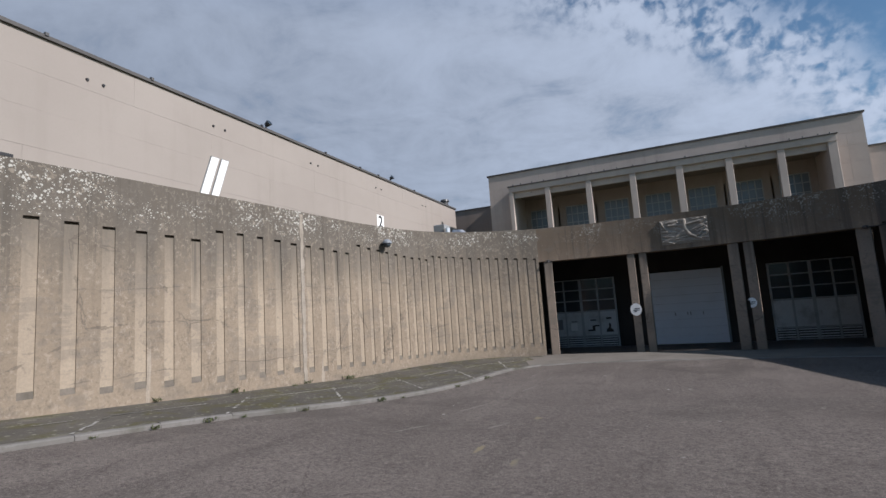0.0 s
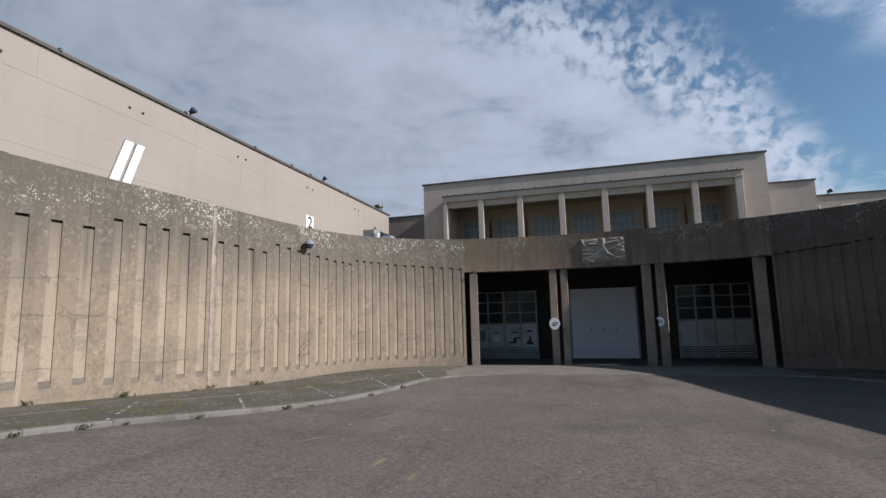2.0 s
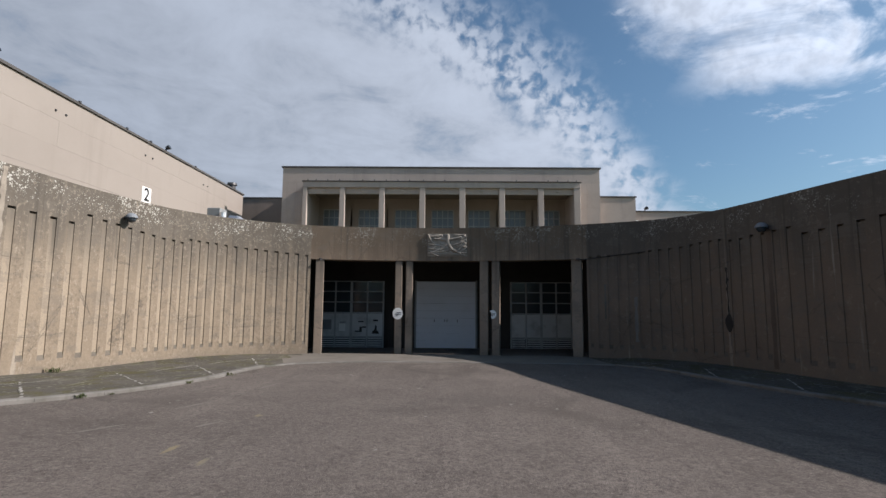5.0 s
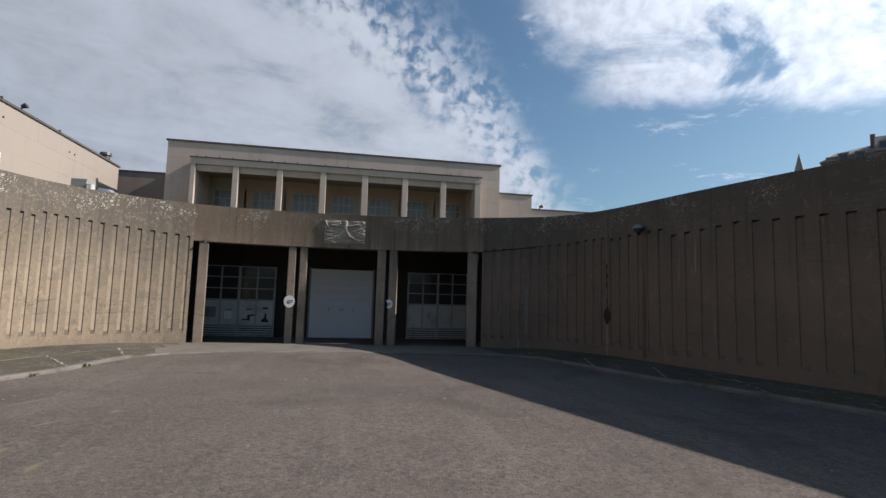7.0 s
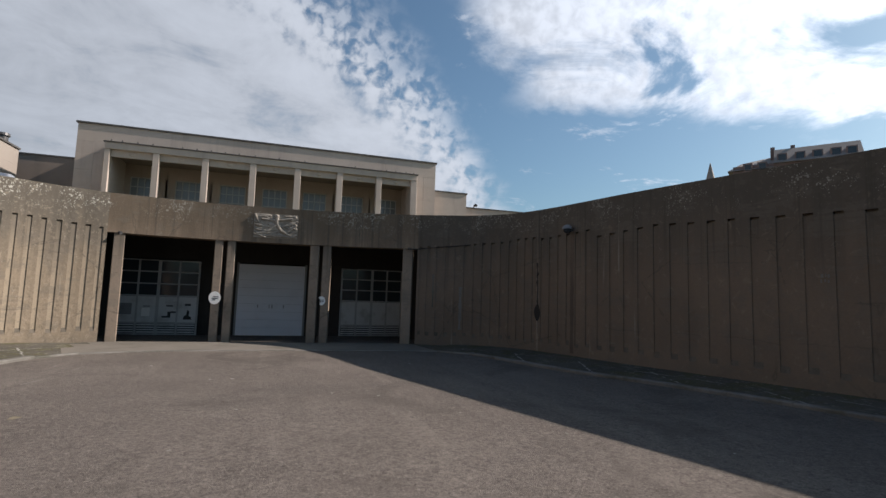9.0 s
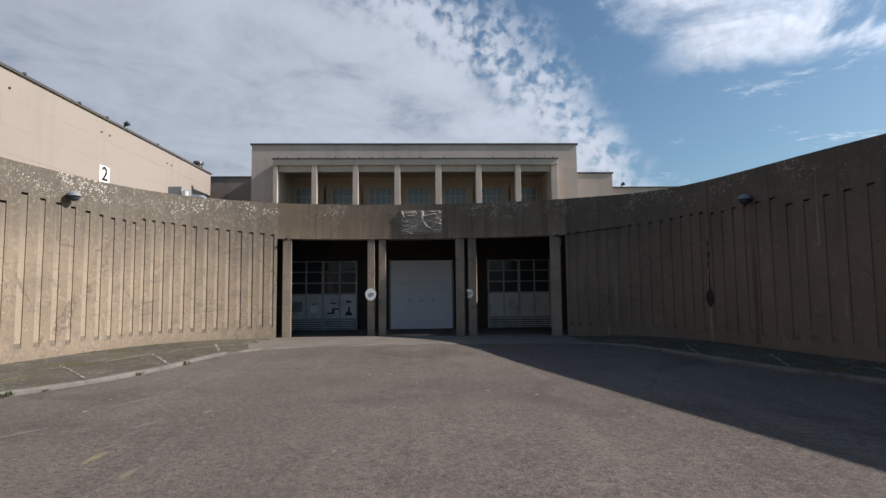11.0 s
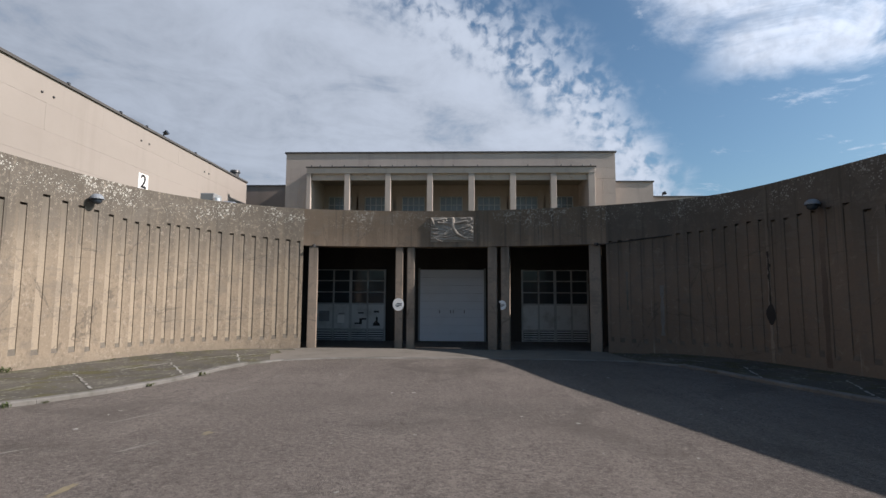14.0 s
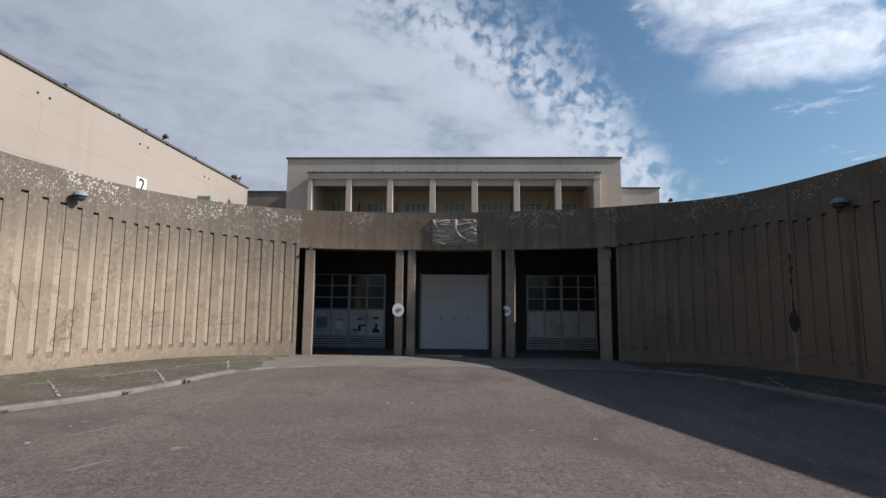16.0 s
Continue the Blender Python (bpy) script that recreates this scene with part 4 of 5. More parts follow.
def build_hall_signs():
    s = thing("leaning_panels", "two tall white panels leaning sideways on the hall wall", "panel", (HALL_X, 16.35, 8.85))
    def leaning(*size):
        bm = boxed(*size)
        for q in bm.verts:
            q.co.y += 0.34 * q.co.z
        return bm

    for y0, y1 in ((-0.52, -0.03), (0.09, 0.55)):
        leaf = part("leaf", leaning(0.0, 0.07, y0, y1, -1.5, 0.86), FRAME, s, "thin grey frame")
        part("leaf_field", leaning(0.0705, 0.076, y0 + 0.035, y1 - 0.035, -1.47, 0.83), SIGN_WHITE, leaf)
    n = thing("number_sign", "white square sign with a black numeral on the hall", "sign", (HALL_X, 31.6, 8.68))
    part("plate", boxed(0.0, 0.04, -0.48, 0.48, -0.58, 0.5), SIGN_WHITE, n)
    text = bpy.data.curves.new("numeral", "FONT")
    text.body, text.size, text.extrude, text.offset = "2", 1.2, 0.008, 0.018
    text.align_x, text.align_y = "CENTER", "CENTER"
    ob = new("numeral", text)
    deps = bpy.context.evaluated_depsgraph_get()
    me = bpy.data.meshes.new_from_object(ob.evaluated_get(deps))
    bpy.data.objects.remove(ob)
    me.materials.clear()
    me.materials.append(BLACK)
    num = new("numeral", me)
    num.parent = n
    num.matrix_basis = Matrix.Translation((0.052, 0, -0.03)) @ Matrix.Rotation(radians(90), 4, "Z") @ Matrix.Rotation(radians(90), 4, "X")
    c = thing("roof_cowl", "dark metal ventilation cowl on the hall roof corner", "cowl", (HALL_X - 0.6, HALL_END - 1.2, HALL_TOP + 0.1))
    part("stack", tube(bmesh.new(), (0, 0, 0), (0, 0, 0.6), 0.34, 0.34, 18), DARK_STEEL, c)
    part("cap", tube(bmesh.new(), (0, 0, 0.6), (0, 0, 0.8), 0.46, 0.42, 18), DARK_STEEL, c)


build_hall_signs()

# ---- the monumental building ahead ----
FRONT, PORCH = 42.77, 41.4


def build_palace():
    b = thing("exhibition_palace", "monumental beige stone building with a seven-bay columned porch", "building", (-0.6, FRONT, TERRACE))
    o = Vector(b.location)

    def local(bm):
        bmesh.ops.translate(bm, verts=bm.verts, vec=-o)
        return bm

    x0, x1, top = -14.5, 13.38, 13.68
    px0, px1, ptop, lintel = -12.3, 11.33, 12.12, 11.62
    base = TERRACE - 0.2
    # block wall round the porch opening, and body behind
    for name, s in (("wall_pier", (x0, px0 + 0.3, FRONT, FRONT + 5, base, top)), ("wall_pier", (px1 - 0.3, x1, FRONT, FRONT + 5, base, top)),
                    ("wall_head", (px0 + 0.3, px1 - 0.3, FRONT, FRONT + 5, ptop - 0.4, top)), ("wall_back", (x0, x1, FRONT + 5, FRONT + 20, base, top - 0.1))):
        part(name, local(boxed(*s)), FACADE, b)
    courses = [base, 5.2, 6.45, 7.7, 8.95, 10.2, 11.45, 12.35, top]
    for za, zb in zip(courses, courses[1:]):
        spans = [(x0, x0 + 1.15), (x0 + 1.15, px0 + 0.0), (px1, px1 + 0.95), (px1 + 0.95, x1)]
        if za > 12.3:
            spans = [(x0 + (x1 - x0) * k / 12, x0 + (x1 - x0) * (k + 1) / 12) for k in range(12)]
        for a, c in spans:
            part("stone_slab", local(boxed(a + 0.004, c - 0.004, FRONT - 0.035, FRONT - 0.003, za + 0.004, zb - 0.004)), FACADE, b)
    part("cornice", local(boxed(x0 - 0.12, x1 + 0.12, FRONT - 0.12, FRONT + 0.3, top, top + 0.13)), COPING, b)
    # porch slab and its fittings
    part("porch_slab", local(boxed(px0, px1, PORCH, FRONT + 0.2, lintel, ptop, bevel=0.02)), FACADE, b)
    part("porch_coping", local(boxed(px0 - 0.08, px1 + 0.08, PORCH - 0.08, FRONT - 0.005, ptop, ptop + 0.07)), COPING, b)
    edges = [-12.3, -11.95, -9.16, -8.72, -5.79, -5.33, -2.35, -1.87, 1.05, 1.55, 4.44, 4.91, 7.75, 8.21, 10.78, 11.33]
    for i in range(0, 16, 2):
        part("pillar", local(boxed(edges[i], edges[i + 1], PORCH + 0.04, PORCH + 0.55 if 0 < i < 14 else FRONT + 0.2, base, lintel, bevel=0.02)), FACADE, b)
    rnd = random.Random(6)
    for i in range(1, 15, 2):
        a, c = edges[i], edges[i + 1]
        part("bay_lintel", local(boxed(a, c, PORCH + 0.28, PORCH + 0.55, lintel - 0.5, lintel)), FACADE, b)
        bm = bmesh.new()
        bmesh.ops.create_uvsphere(bm, u_segments=10, v_segments=6, radius=0.2, matrix=Matrix.Translation(((a + c) / 2, PORCH + 0.28, lintel - 0.22)) @ Matrix.Diagonal((1.2, 0.4, 0.8, 1)))
        part("medallion", local(bm), FACADE, b)
        # window at the back of the porch
        m = (a + c) / 2
        w = thing("window", "tall steel window in many panes", "")
        w.parent = b
        w.location = Vector((m, FRONT + 3.2, 0)) - o
        for dx in (-1.0, -0.5, 0.0, 0.5, 1.0):
            part("window_bar", boxed(dx - 0.035, dx + 0.035, -0.06, 0.04, base, 10.55), GATE, w)
        for k in range(8):
            z = 5.2 + 0.76 * k
            part("window_rail", boxed(-1.0, 1.0, -0.05, 0.03, z, z + 0.06), GATE, w)
        part("glass", boxed(-1.0, 1.0, -0.01, 0.01, base, 10.5), PALE_GLASS, w)
        for s0, s1 in ((a - 0.3, m - 1.03), (m + 1.03, c + 0.3)):
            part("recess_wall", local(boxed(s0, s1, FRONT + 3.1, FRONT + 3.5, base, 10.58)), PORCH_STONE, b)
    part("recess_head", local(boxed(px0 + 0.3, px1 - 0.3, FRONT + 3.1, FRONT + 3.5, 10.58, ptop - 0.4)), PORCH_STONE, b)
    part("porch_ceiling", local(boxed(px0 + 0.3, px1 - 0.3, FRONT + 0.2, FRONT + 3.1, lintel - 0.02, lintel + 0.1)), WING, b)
    for x in (-11.9, -11.2, -10.2, -9.2, -7.2, -6.2, -5.2, -4.2, -3.2, -2.0, -0.2, 1.8, 5.9, 8.6, 9.4, 10.3, 11.0):
        part("cornice_stud", local(tube(bmesh.new(), (x, PORCH + 0.02, ptop + 0.07), (x, PORCH + 0.02, ptop + 0.2), 0.06, 0.04, 8)), DARK_STEEL, b)
    return b


build_palace()


def annex(name, label, x0, x1, y0, y1, top, material):
    b = thing(name, label, "building", ((x0 + x1) / 2, y0, TERRACE))
    cx = (x0 + x1) / 2
    part("wall", boxed(x0 - cx, x1 - cx, 0, y1 - y0, -0.2, top - TERRACE), material, b)
    part("coping", boxed(x0 - cx - 0.08, x1 - cx + 0.08, -0.08, 0.4, top - TERRACE, top - TERRACE + 0.12), COPING, b)
    return b


annex("link_wing", "brown stone link wing in shade", -21, -14.55, 48.8, 60, 12.2, WING)
annex("east_wing", "plain beige stone wing beside the palace", 13.43, 16.9, 43.9, 56, 11.4, FACADE)
low = annex("low_wing", "low long beige wing with small windows", 16.95, 46, 46, 58, 10.5, FACADE)
for xx in (-14.1, -11.6, -9.0, -6.0):
    wdw = thing("window", "small pale-framed window", "")
    wdw.parent = low
    wdw.location = (xx, 0, 0)
    part("window_frame", boxed(-0.5, 0.5, -0.05, -0.004, 4.9, 5.75), SIGN_WHITE, wdw)
    part("pane", boxed(-0.42, 0.42, -0.07, -0.051, 4.98, 5.67), GLASS, wdw)
floodlight((18.6, 46.2, 10.62), "dark floodlight on the edge of the low wing")


def build_dome():
    d = thing("arched_hall", "low arched grey roof of a distant hall", "building", (46, 84, TERRACE))
    bm = bmesh.new()
    n, r = 24, 9.5
    ra = [(r * math.cos(math.pi * i / n), 10.3 + 3.2 * math.sin(math.pi * i / n)) for i in range(n + 1)]
    rings = [[bm.verts.new((x, y, z)) for x, z in ra] for y in (0, 40)]
    for i in range(n):
        bm.faces.new((rings[0][i], rings[0][i + 1], rings[1][i + 1], rings[1][i]))
    bm.faces.new(rings[0])
    part("vault", bm, ROOF, d)
    part("wall", boxed(-r, r, 0.2, 40, -0.2, 10.3), FACADE, d)


build_dome()


def build_mansion():
    """A long steep-roofed brick block on the hill to the east."""
    m = thing("apartment_building", "long brick building with a steep slate roof and dormers", "building", (68.2, 50.2, TERRACE + 0.7))
    m.rotation_euler = (0, 0, radians(-53))
    part("wall", boxed(-7.3, 7.4, 0, 11, -0.9, 17.6), BRICK, m)
    bm = bmesh.new()
    prof = [(-0.5, 17.5), (3.4, 20.4), (5.5, 20.6), (11.5, 17.5)]
    rings = [[bm.verts.new((x, y, z)) for y, z in prof] for x in (-2.2, 7.8)]
    for i in range(3):
        bm.faces.new((rings[0][i], rings[0][i + 1], rings[1][i + 1], rings[1][i]))
    bm.faces.new(rings[0]), bm.faces.new(rings[1]), bm.faces.new((rings[0][0], rings[0][-1], rings[1][-1], rings[1][0]))
    part("roof", bm, ROOF, m)
    bm = bmesh.new()
    low = [bm.verts.new(q) for q in ((-8.0, -0.5, 16.9), (-2.2, -0.5, 16.9), (-2.2, 11.5, 16.9), (-8.0, 11.5, 16.9))]
    ridge = [bm.verts.new(q) for q in ((-6.6, 5.5, 19.3), (-2.2, 5.5, 19.9))]
    bm.faces.new((low[0], low[1], ridge[1], ridge[0])), bm.faces.new((low[2], low[3], ridge[0], ridge[1]))
    bm.faces.new((low[3], low[0], ridge[0])), bm.faces.new((low[1], low[2], ridge[1])), bm.faces.new(low)
    part("hipped_roof", bm, ROOF, m)
    for x in (-5.4, -3.6):
        dorm = part("dormer", boxed(x - 0.6, x + 0.6, -0.3, 2.6, 16.6, 17.9), BRICK, m)
        part("pane", boxed(x - 0.4, x + 0.4, -0.36, -0.304, 16.8, 17.7), GLASS, dorm)
    for x in (-1.2, 0.9, 2.9, 4.9, 6.6):
        w = part("dormer_window", boxed(x - 0.6, x + 0.6, 0.15, 2.2, 17.75, 18.95), BRICK, m)
        part("pane", boxed(x - 0.45, x + 0.45, 0.09, 0.149, 17.9, 18.8), GLASS, w)
    for x in (-2.4, 0.1):
        part("chimney", boxed(x - 0.28, x + 0.28, 3.6, 4.4, 19.0, 20.9), BRICK, m)


build_mansion()


def build_spire():
    s = thing("church_spire", "slim dark church spire beyond the roofs", "church", (92, 87, TERRACE))
    part("tower", boxed(-1.15, 1.15, -1.15, 1.15, -0.2, 24.2), BRICK, s)
    part("belfry_ledge", boxed(-1.35, 1.35, -1.35, 1.35, 24.2, 24.6), ROOF, s)
    bm = bmesh.new()
    bmesh.ops.create_cone(bm, cap_ends=True, segments=8, radius1=1.3, radius2=0.04, depth=5.4, matrix=Matrix.Translation((0, 0, 27.3)))
    part("spire", bm, ROOF, s)


build_spire()


# ---- fittings on and behind the walls ----


def wall_spot(line, nor, y, x_sign):
    """The place of the wall's face at that y, with the way out of the wall."""
    best = min(range(len(line)), key=lambda i: abs(line[i].y - y) + (0 if line[i].x * x_sign > 6 else 99))
    return line[best], -nor[best]


HOOD = make_paint("grey_lamp_hood", (0.20, 0.22, 0.24), (0.10, 0.10, 0.10), 0.55, amount=0.5)


def wall_lamp(line, nor, y, sgn, z, label):
    p, n = wall_spot(line, nor, y, sgn)
    lamp = thing("wall_lamp", label, "lamp", (p.x, p.y, z), "bulkhead wall lamps")
    lamp.rotation_euler = (0, 0, math.atan2(n.y, n.x))
    lamp.scale = (0.75, 0.66, 0.85)
    part("bracket", boxed(-0.02, 0.12, -0.05, 0.05, -0.05, 0.06), DARK_STEEL, lamp)
    bm = bmesh.new()
    bmesh.ops.create_uvsphere(bm, u_segments=16, v_segments=8, radius=0.2, matrix=Matrix.Translation((0.26, 0, 0)) @ Matrix.Diagonal((1.0, 1.1, 0.75, 1)))
    bmesh.ops.delete(bm, geom=[v for v in bm.verts if v.co.z < -0.03], context="VERTS")
    part("hood", bm, HOOD, lamp)
    bm = bmesh.new()
    bmesh.ops.create_uvsphere(bm, u_segments=14, v_segments=8, radius=0.15, matrix=Matrix.Translation((0.26, 0, -0.04)) @ Matrix.Diagonal((1, 1.1, 0.7, 1)))
    part("diffuser", bm, GLASS, lamp)
    return lamp


wall_lamp(west_line, west_nor, 12.2, -1, 3.76, "rounded grey bulkhead lamp on the sunlit ribbed wall")
wall_lamp(east_line, east_nor, 12.0, 1, 3.56, "rounded grey bulkhead lamp on the shaded ribbed wall")


def build_ducts():
    d = thing("ventilation_unit", "small steel ventilation unit with bent duct behind the wall", "air conditioner", (-11.4, 24, TERRACE))
    part("housing", boxed(-0.35, 0.3, -0.4, 0.4, 1.5, 2.35, bevel=0.03), FRAME, d)
    part("pipe", tube(bmesh.new(), (-0.3, -0.55, 0), (-0.3, -0.55, 1.9), 0.11), STEEL, d)
    part("pipe", tube(bmesh.new(), (0.15, -0.5, 0), (0.15, -0.5, 1.9), 0.14), STEEL, d)
    part("pipe", tube(bmesh.new(), (0.45, -0.4, 0), (0.45, -0.4, 2.1), 0.17), STEEL, d)
    bm = bmesh.new()
    pts = [Vector((1.45, -0.3, 0)), Vector((1.45, -0.3, 1.35)), Vector((1.38, -0.3, 1.6)), Vector((1.18, -0.3, 1.75)), Vector((0.8, -0.3, 1.78))]
    for a, b in zip(pts, pts[1:]):
        tube(bm, a, b + (b - a).normalized() * 0.05, 0.2)
    part("bent_duct", bm, STEEL, d)


build_ducts()


LIME = make_stone("lime_bleached_mortar", (0.33, 0.292, 0.24), (0.26, 0.228, 0.185), (0.15, 0.13, 0.104), 0.9, 1.0, 2.5, 25)


def build_joint(line, nor, y, sgn, name, label, broken):
    p, n = wall_spot(line, nor, y, sgn)
    j = thing(name, label, "joint", (p.x, p.y, 0))
    j.rotation_euler = (0, 0, math.atan2(n.y, n.x))
    seam, rs, last = bmesh.new(), random.Random(int(y * 10)), None
    for k in range(41):
        z = gz(y, p.x) + (WALL_TOP - 0.01 - gz(y, p.x)) * k / 40
        wide, off = rs.uniform(0.03, 0.055) * (1.0 if broken else 1.25), rs.uniform(-0.012, 0.012)
        now = [seam.verts.new(q) for q in ((-0.03, off - wide, z), (0.012, off - wide * 0.9, z), (0.012, off + wide * 0.9, z), (-0.03, off + wide, z))]
        if last:
            for q in range(3):
                seam.faces.new((last[q], last[q + 1], now[q + 1], now[q]))
        last = now
    part("mortar", seam, PILLAR if broken else LIME, j)
    if broken:
        bm = bmesh.new()
        rnd = random.Random(12)
        rows = []
        for k in range(22):
            z = 0.92 + 1.75 * k / 21
            h = (0.10 * math.sin(math.pi * k / 6) + 0.02) if k < 6 else 0.03 * rnd.uniform(0.35, 1.2)
            o = rnd.uniform(-0.012, 0.012)
            rows.append([bm.verts.new((0.0, o - h, z)), bm.verts.new((0.017, o - h, z)), bm.verts.new((0.017, o + h, z)), bm.verts.new((0.0, o + h, z))])
        for a, b in zip(rows, rows[1:]):
            for q in range(3):
                bm.faces.new((a[q], a[q + 1], b[q + 1], b[q]))
        part("gap", bm, NEAR_BLACK, j, "black washed-out gap")


build_joint(west_line, west_nor, 9.0, -1, "wall_joint", "pale vertical mortar joint in the sunlit ribbed wall", False)
build_joint(east_line, east_nor, 13.3, 1, "wall_joint", "vertical mortar joint with a black washed-out gap", True)


def build_streaks():
    for y, z0, z1, w in ((15.25, 0.5, 1.9, 0.05), (15.7, 1.2, 2.3, 0.035)):
        p = min(east_line, key=lambda q: abs(q.y - y) + (0 if 4.6 < q.x < 8 else 99))
        i = east_line.index(p)
        n = -east_nor[i]
        s = thing("lime_streak", "whitish lime streak running down the shaded wall", "stain", (p.x, p.y, 0), "lime streaks")
        s.rotation_euler = (0, 0, math.atan2(n.y, n.x))
        bm = bmesh.new()
        rows = []
        rnd = random.Random(int(y * 10))
        for k in range(12):
            z = z0 + (z1 - z0) * k / 11
            h = w * rnd.uniform(0.5, 1.2)
            rows.append([bm.verts.new((0.006, -h, z)), bm.verts.new((0.006, h, z))])
        for a, b in zip(rows, rows[1:]):
            bm.faces.new((a[0], a[1], b[1], b[0]))
        part("crust", bm, KERB, s)
    p, n = wall_spot(east_line, east_nor, 5.8, 1)
    t = thing("wall_tag", "small pale painted tag on the shaded wall", "graffiti", (p.x, p.y, 2.1))
    t.rotation_euler = (0, 0, math.atan2(n.y, n.x))
    bm = bmesh.new()
    for a, b, c, d in ((-0.09, -0.03, 0.0, 0.09), (0.0, 0.03, 0.02, 0.1), (0.05, 0.1, 0.0, 0.08), (-0.1, -0.06, -0.12, -0.03), (-0.02, 0.02, -0.1, -0.04), (0.05, 0.09, -0.12, -0.05)):
        box(bm, 0.004, 0.008, a, b, c, d)
    t.scale = (1.0, 0.75, 0.8)
    part("stroke", bm, KERB, t)
    # cable clipped along the portal's shaded end
    cu = bpy.data.curves.new("cable", "CURVE")
    cu.dimensions, cu.bevel_depth, cu.bevel_resolution = "3D", 0.012, 2
    sp = cu.splines.new("POLY")
    pts = [(4.3, portal_y(4.3) - 0.03, 3.12)] + [(q.x - east_nor[i].x * 0.02, q.y - east_nor[i].y * 0.02, 3.13 + 0.03 * i) for i, q in enumerate(east_line[:7])]
    sp.points.add(len(pts) - 1)
    for a, b in zip(sp.points, pts):
        a.co = (*b, 1)
    ob = new("cable", cu)
    me = bpy.data.meshes.new_from_object(ob.evaluated_get(bpy.context.evaluated_depsgraph_get()))
    bpy.data.objects.remove(ob)
    me.materials.clear()
    me.materials.append(BLACK)
    tagged(new("wall_cable", me), "thin black cable clipped along the shaded concrete", "cable")


build_streaks()


def column_spot(x):
    """The small lamp stub at the head of an outer column."""
    y = portal_y(x)
    s = thing("column_spotlight", "small dark spotlight at the head of the column", "lamp", (x, y, 3.12), "column spotlights")
    part("arm", tube(bmesh.new(), (0, 0.03, 0), (0, -0.07, 0.02), 0.015), DARK_STEEL, s)
    part("head", tube(bmesh.new(), (0.0, -0.06, 0.02), (0.07, -0.12, 0.0), 0.04, 0.05), DARK_STEEL, s)


column_spot(-4.32)
column_spot(4.3)


def weed(at, size, seed):
    rnd = random.Random(seed)
    bm = bmesh.new()
    for k in range(rnd.randint(26, 40)):
        a, lean, h = rnd.uniform(0, 6.283), rnd.uniform(0.2, 1.0), size * rnd.uniform(0.4, 1.0)
        d = Vector((math.cos(a), math.sin(a), 0))
        side = Vector((-d.y, d.x, 0)) * size * rnd.uniform(0.05, 0.10)
        root = Vector((rnd.gauss(0, 0.35) * size, rnd.gauss(0, 0.35) * size, 0))
        mid, tip = root + d * h * lean * 0.4 + Vector((0, 0, h * 0.6)), root + d * h * lean + Vector((0, 0, h * rnd.uniform(0.5, 0.95)))
        v = [bm.verts.new(q) for q in (root, mid - side, tip, mid + side)]
        bm.faces.new(v)
    w = part("weed", bm, LEAF)
    w.location = at
    tagged(w, "low green weed tuft growing at the edge of the pavement", "weed", "weeds along the walls")


for k, (y, dx) in enumerate(((2.2, 0.12), (5.6, 0.1), (7.4, 0.1), (8.8, 0.16), (8.95, 0.05), (10.6, 0.1), (13.0, 0.12), (14.5, 0.15))):
    p, n = wall_spot(west_line, west_nor, y, -1)
    weed((p.x + n.x * dx, p.y + n.y * dx, gz(y, p.x) + kerb_height(p.x, y) + 0.03), 0.08 + 0.05 * (k % 3), 30 + k)
kerb_fine = glide([Vector(q) for q in KERB_LINE], 0.25)
for k, y in enumerate((3.4, 4.1, 4.9, 5.3, 6.1, 7.4, 8.0, 9.6, 11.2)):
    p = min(kerb_fine, key=lambda q: abs(q.y - y) + (0 if q.x < 0 else 99))
    weed((p.x + 0.05, p.y, gz(p.y, p.x)), 0.06 + 0.03 * (k % 3), 60 + k)


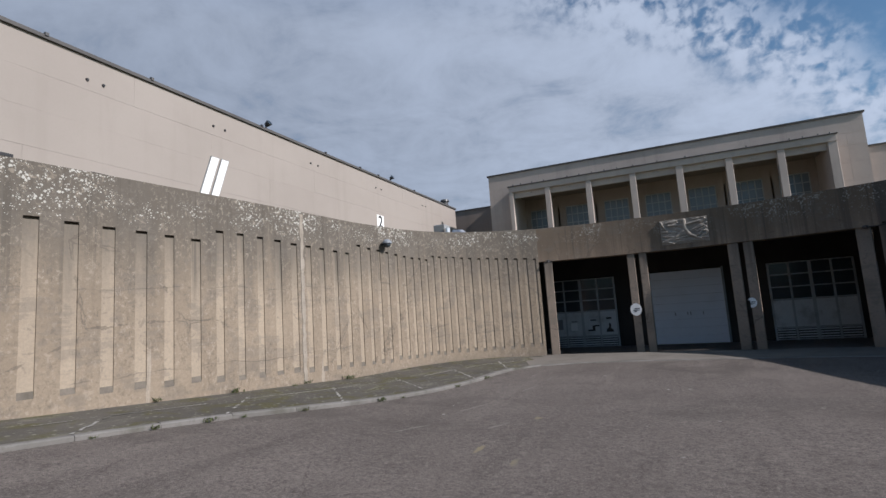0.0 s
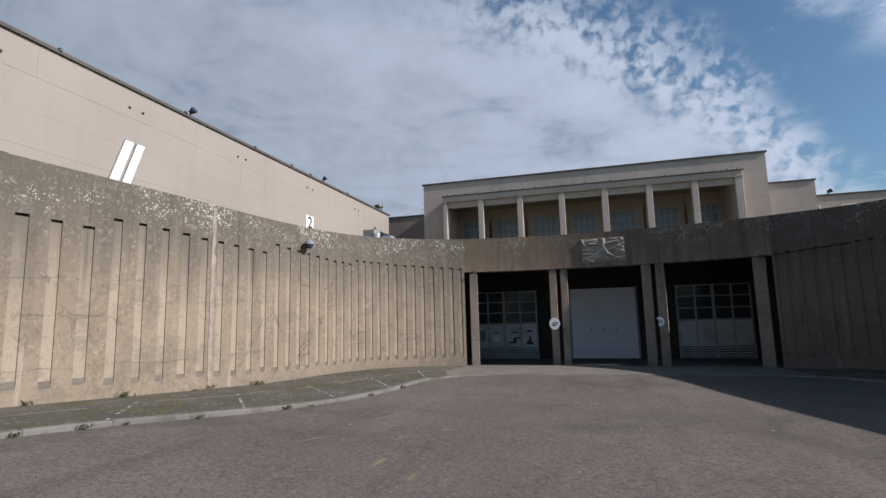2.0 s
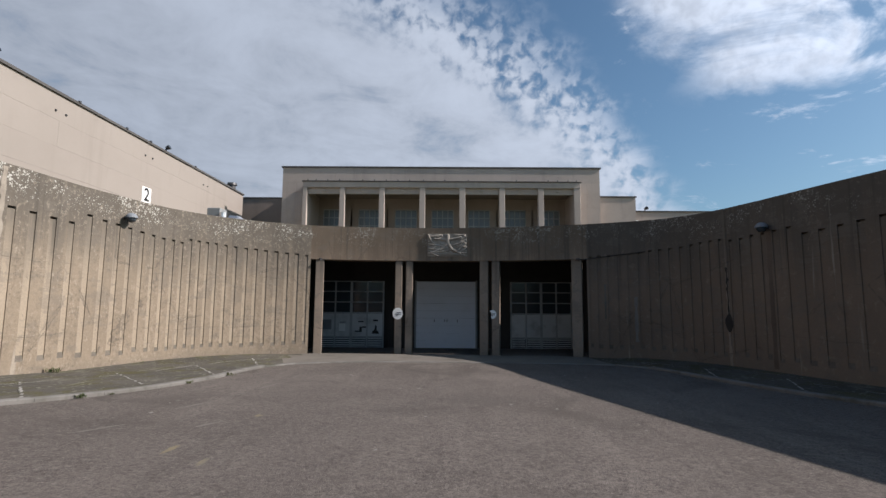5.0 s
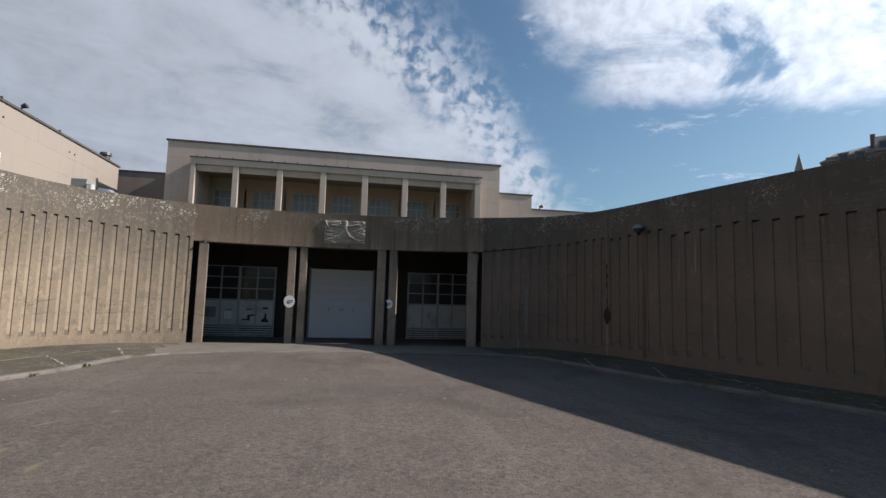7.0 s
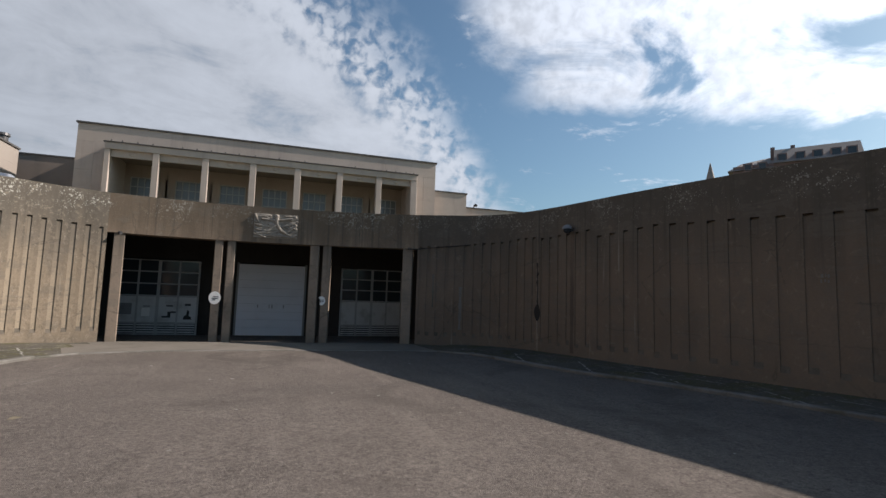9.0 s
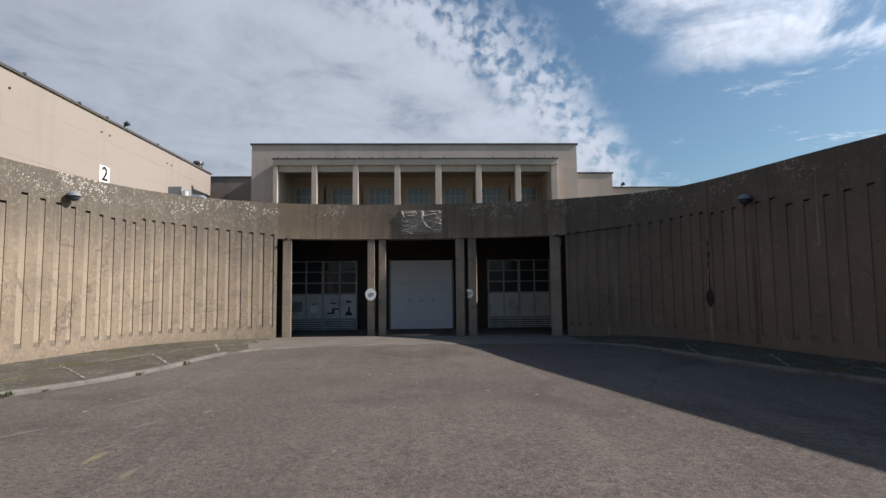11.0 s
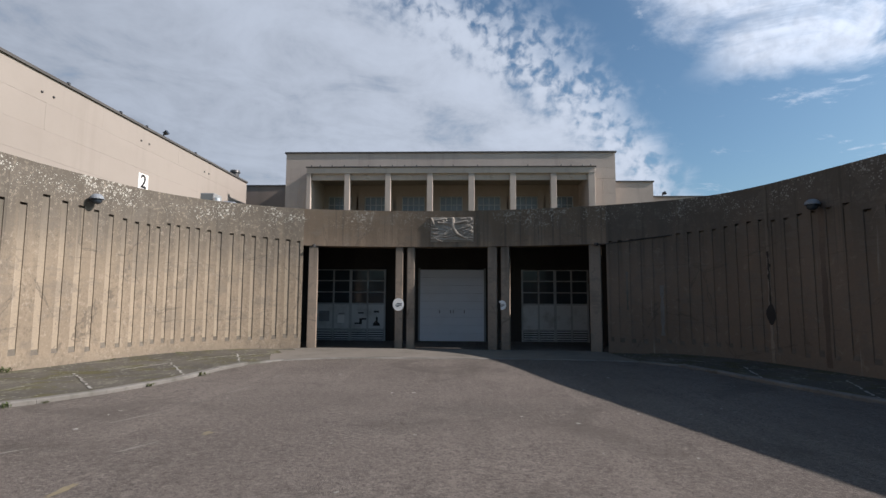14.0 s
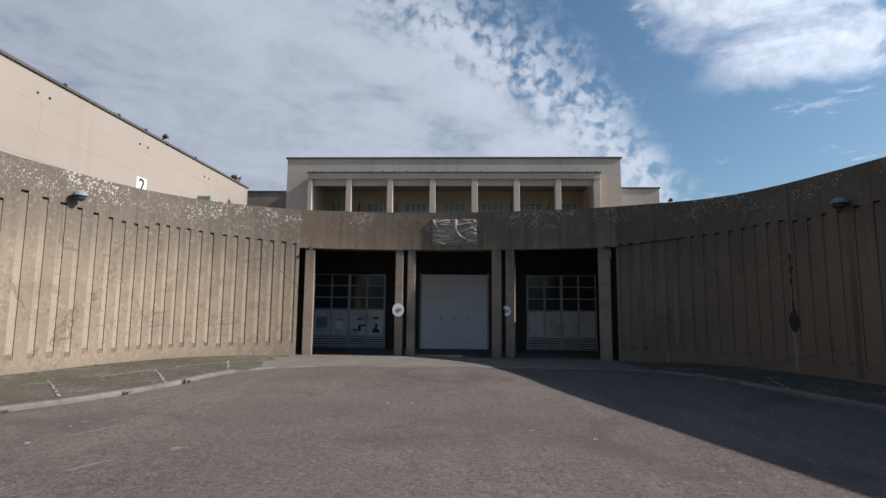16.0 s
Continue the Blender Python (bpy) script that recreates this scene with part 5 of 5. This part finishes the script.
def build_floor_marks():
    rnd = random.Random(21)

    def patch(name, label, cx, cy, rx, ry, material, category, turn=0.0):
        v = []
        n = 18
        for i in range(n):
            a = 2 * math.pi * i / n
            k = rnd.uniform(0.6, 1.15)
            x, y = rx * k * math.cos(a), ry * k * math.sin(a)
            X, Y = cx + x * math.cos(turn) - y * math.sin(turn), cy + x * math.sin(turn) + y * math.cos(turn)
            v.append((X, Y, gz(Y, X) + 0.006))
        tagged(new(name, mesh_of(name, v, [tuple(range(n))], material)), label, category, "marks on the asphalt")

    for cx, cy, rx, ry in ((-2.66, 6.8, 0.07, 0.09), (-2.95, 5.0, 0.04, 0.2), (-2.4, 4.6, 0.04, 0.15)):
        patch("yellow_mark", "worn spot of yellow road paint on the asphalt", cx, cy, rx, ry, YELLOW, "road marking")
    for k in range(26):
        cx, cy = rnd.uniform(-4.6, 6.0), rnd.uniform(3.0, 13.6)
        patch("litter_scrap", "small pale scrap lying on the asphalt", cx, cy, rnd.uniform(0.015, 0.045), rnd.uniform(0.012, 0.035), PALE, "litter", rnd.uniform(0, 3))
    # faded long scuffs
    for cx, cy, ln, turn in ((-3.9, 7.4, 0.45, 1.25), (-3.65, 8.5, 0.3, 1.3), (-3.5, 9.6, 0.5, 1.4), (-3.1, 6.2, 0.25, 1.15), (-4.2, 5.7, 0.4, 1.1), (-3.4, 11.2, 0.4, 1.5)):
        patch("faded_line", "faded pale line worn into the asphalt", cx, cy, ln, 0.022, FADED, "road marking", turn)


FADED = make_stone("scuffed_asphalt_paint", (0.20, 0.185, 0.165), (0.17, 0.155, 0.14), (0.11, 0.10, 0.09), 0.9, 1.0, 5.0, 40)
build_floor_marks()


def damp_streak(y, half, z0, z1):
    p, n = wall_spot(east_line, east_nor, y, 1)
    d = thing("damp_streak", "dark damp streak running down below the wall lamp", "stain", (p.x, p.y, 0))
    d.rotation_euler = (0, 0, math.atan2(n.y, n.x))
    bm, rnd, rows = bmesh.new(), random.Random(44), []
    for k in range(16):
        z = z0 + (z1 - z0) * k / 15
        a, b = half * rnd.uniform(0.7, 1.1), half * rnd.uniform(0.7, 1.1)
        rows.append([bm.verts.new((0.005, -a, z)), bm.verts.new((0.005, b, z))])
    for a, b in zip(rows, rows[1:]):
        bm.faces.new((a[0], a[1], b[1], b[0]))
    part("film", bm, STAIN, d)


STAIN = make_stone("wet_dark_concrete", (0.135, 0.103, 0.08), (0.115, 0.088, 0.068), (0.07, 0.054, 0.042), 0.8, 0.5, 1.5)
damp_streak(11.85, 0.075, 0.1, 3.5)
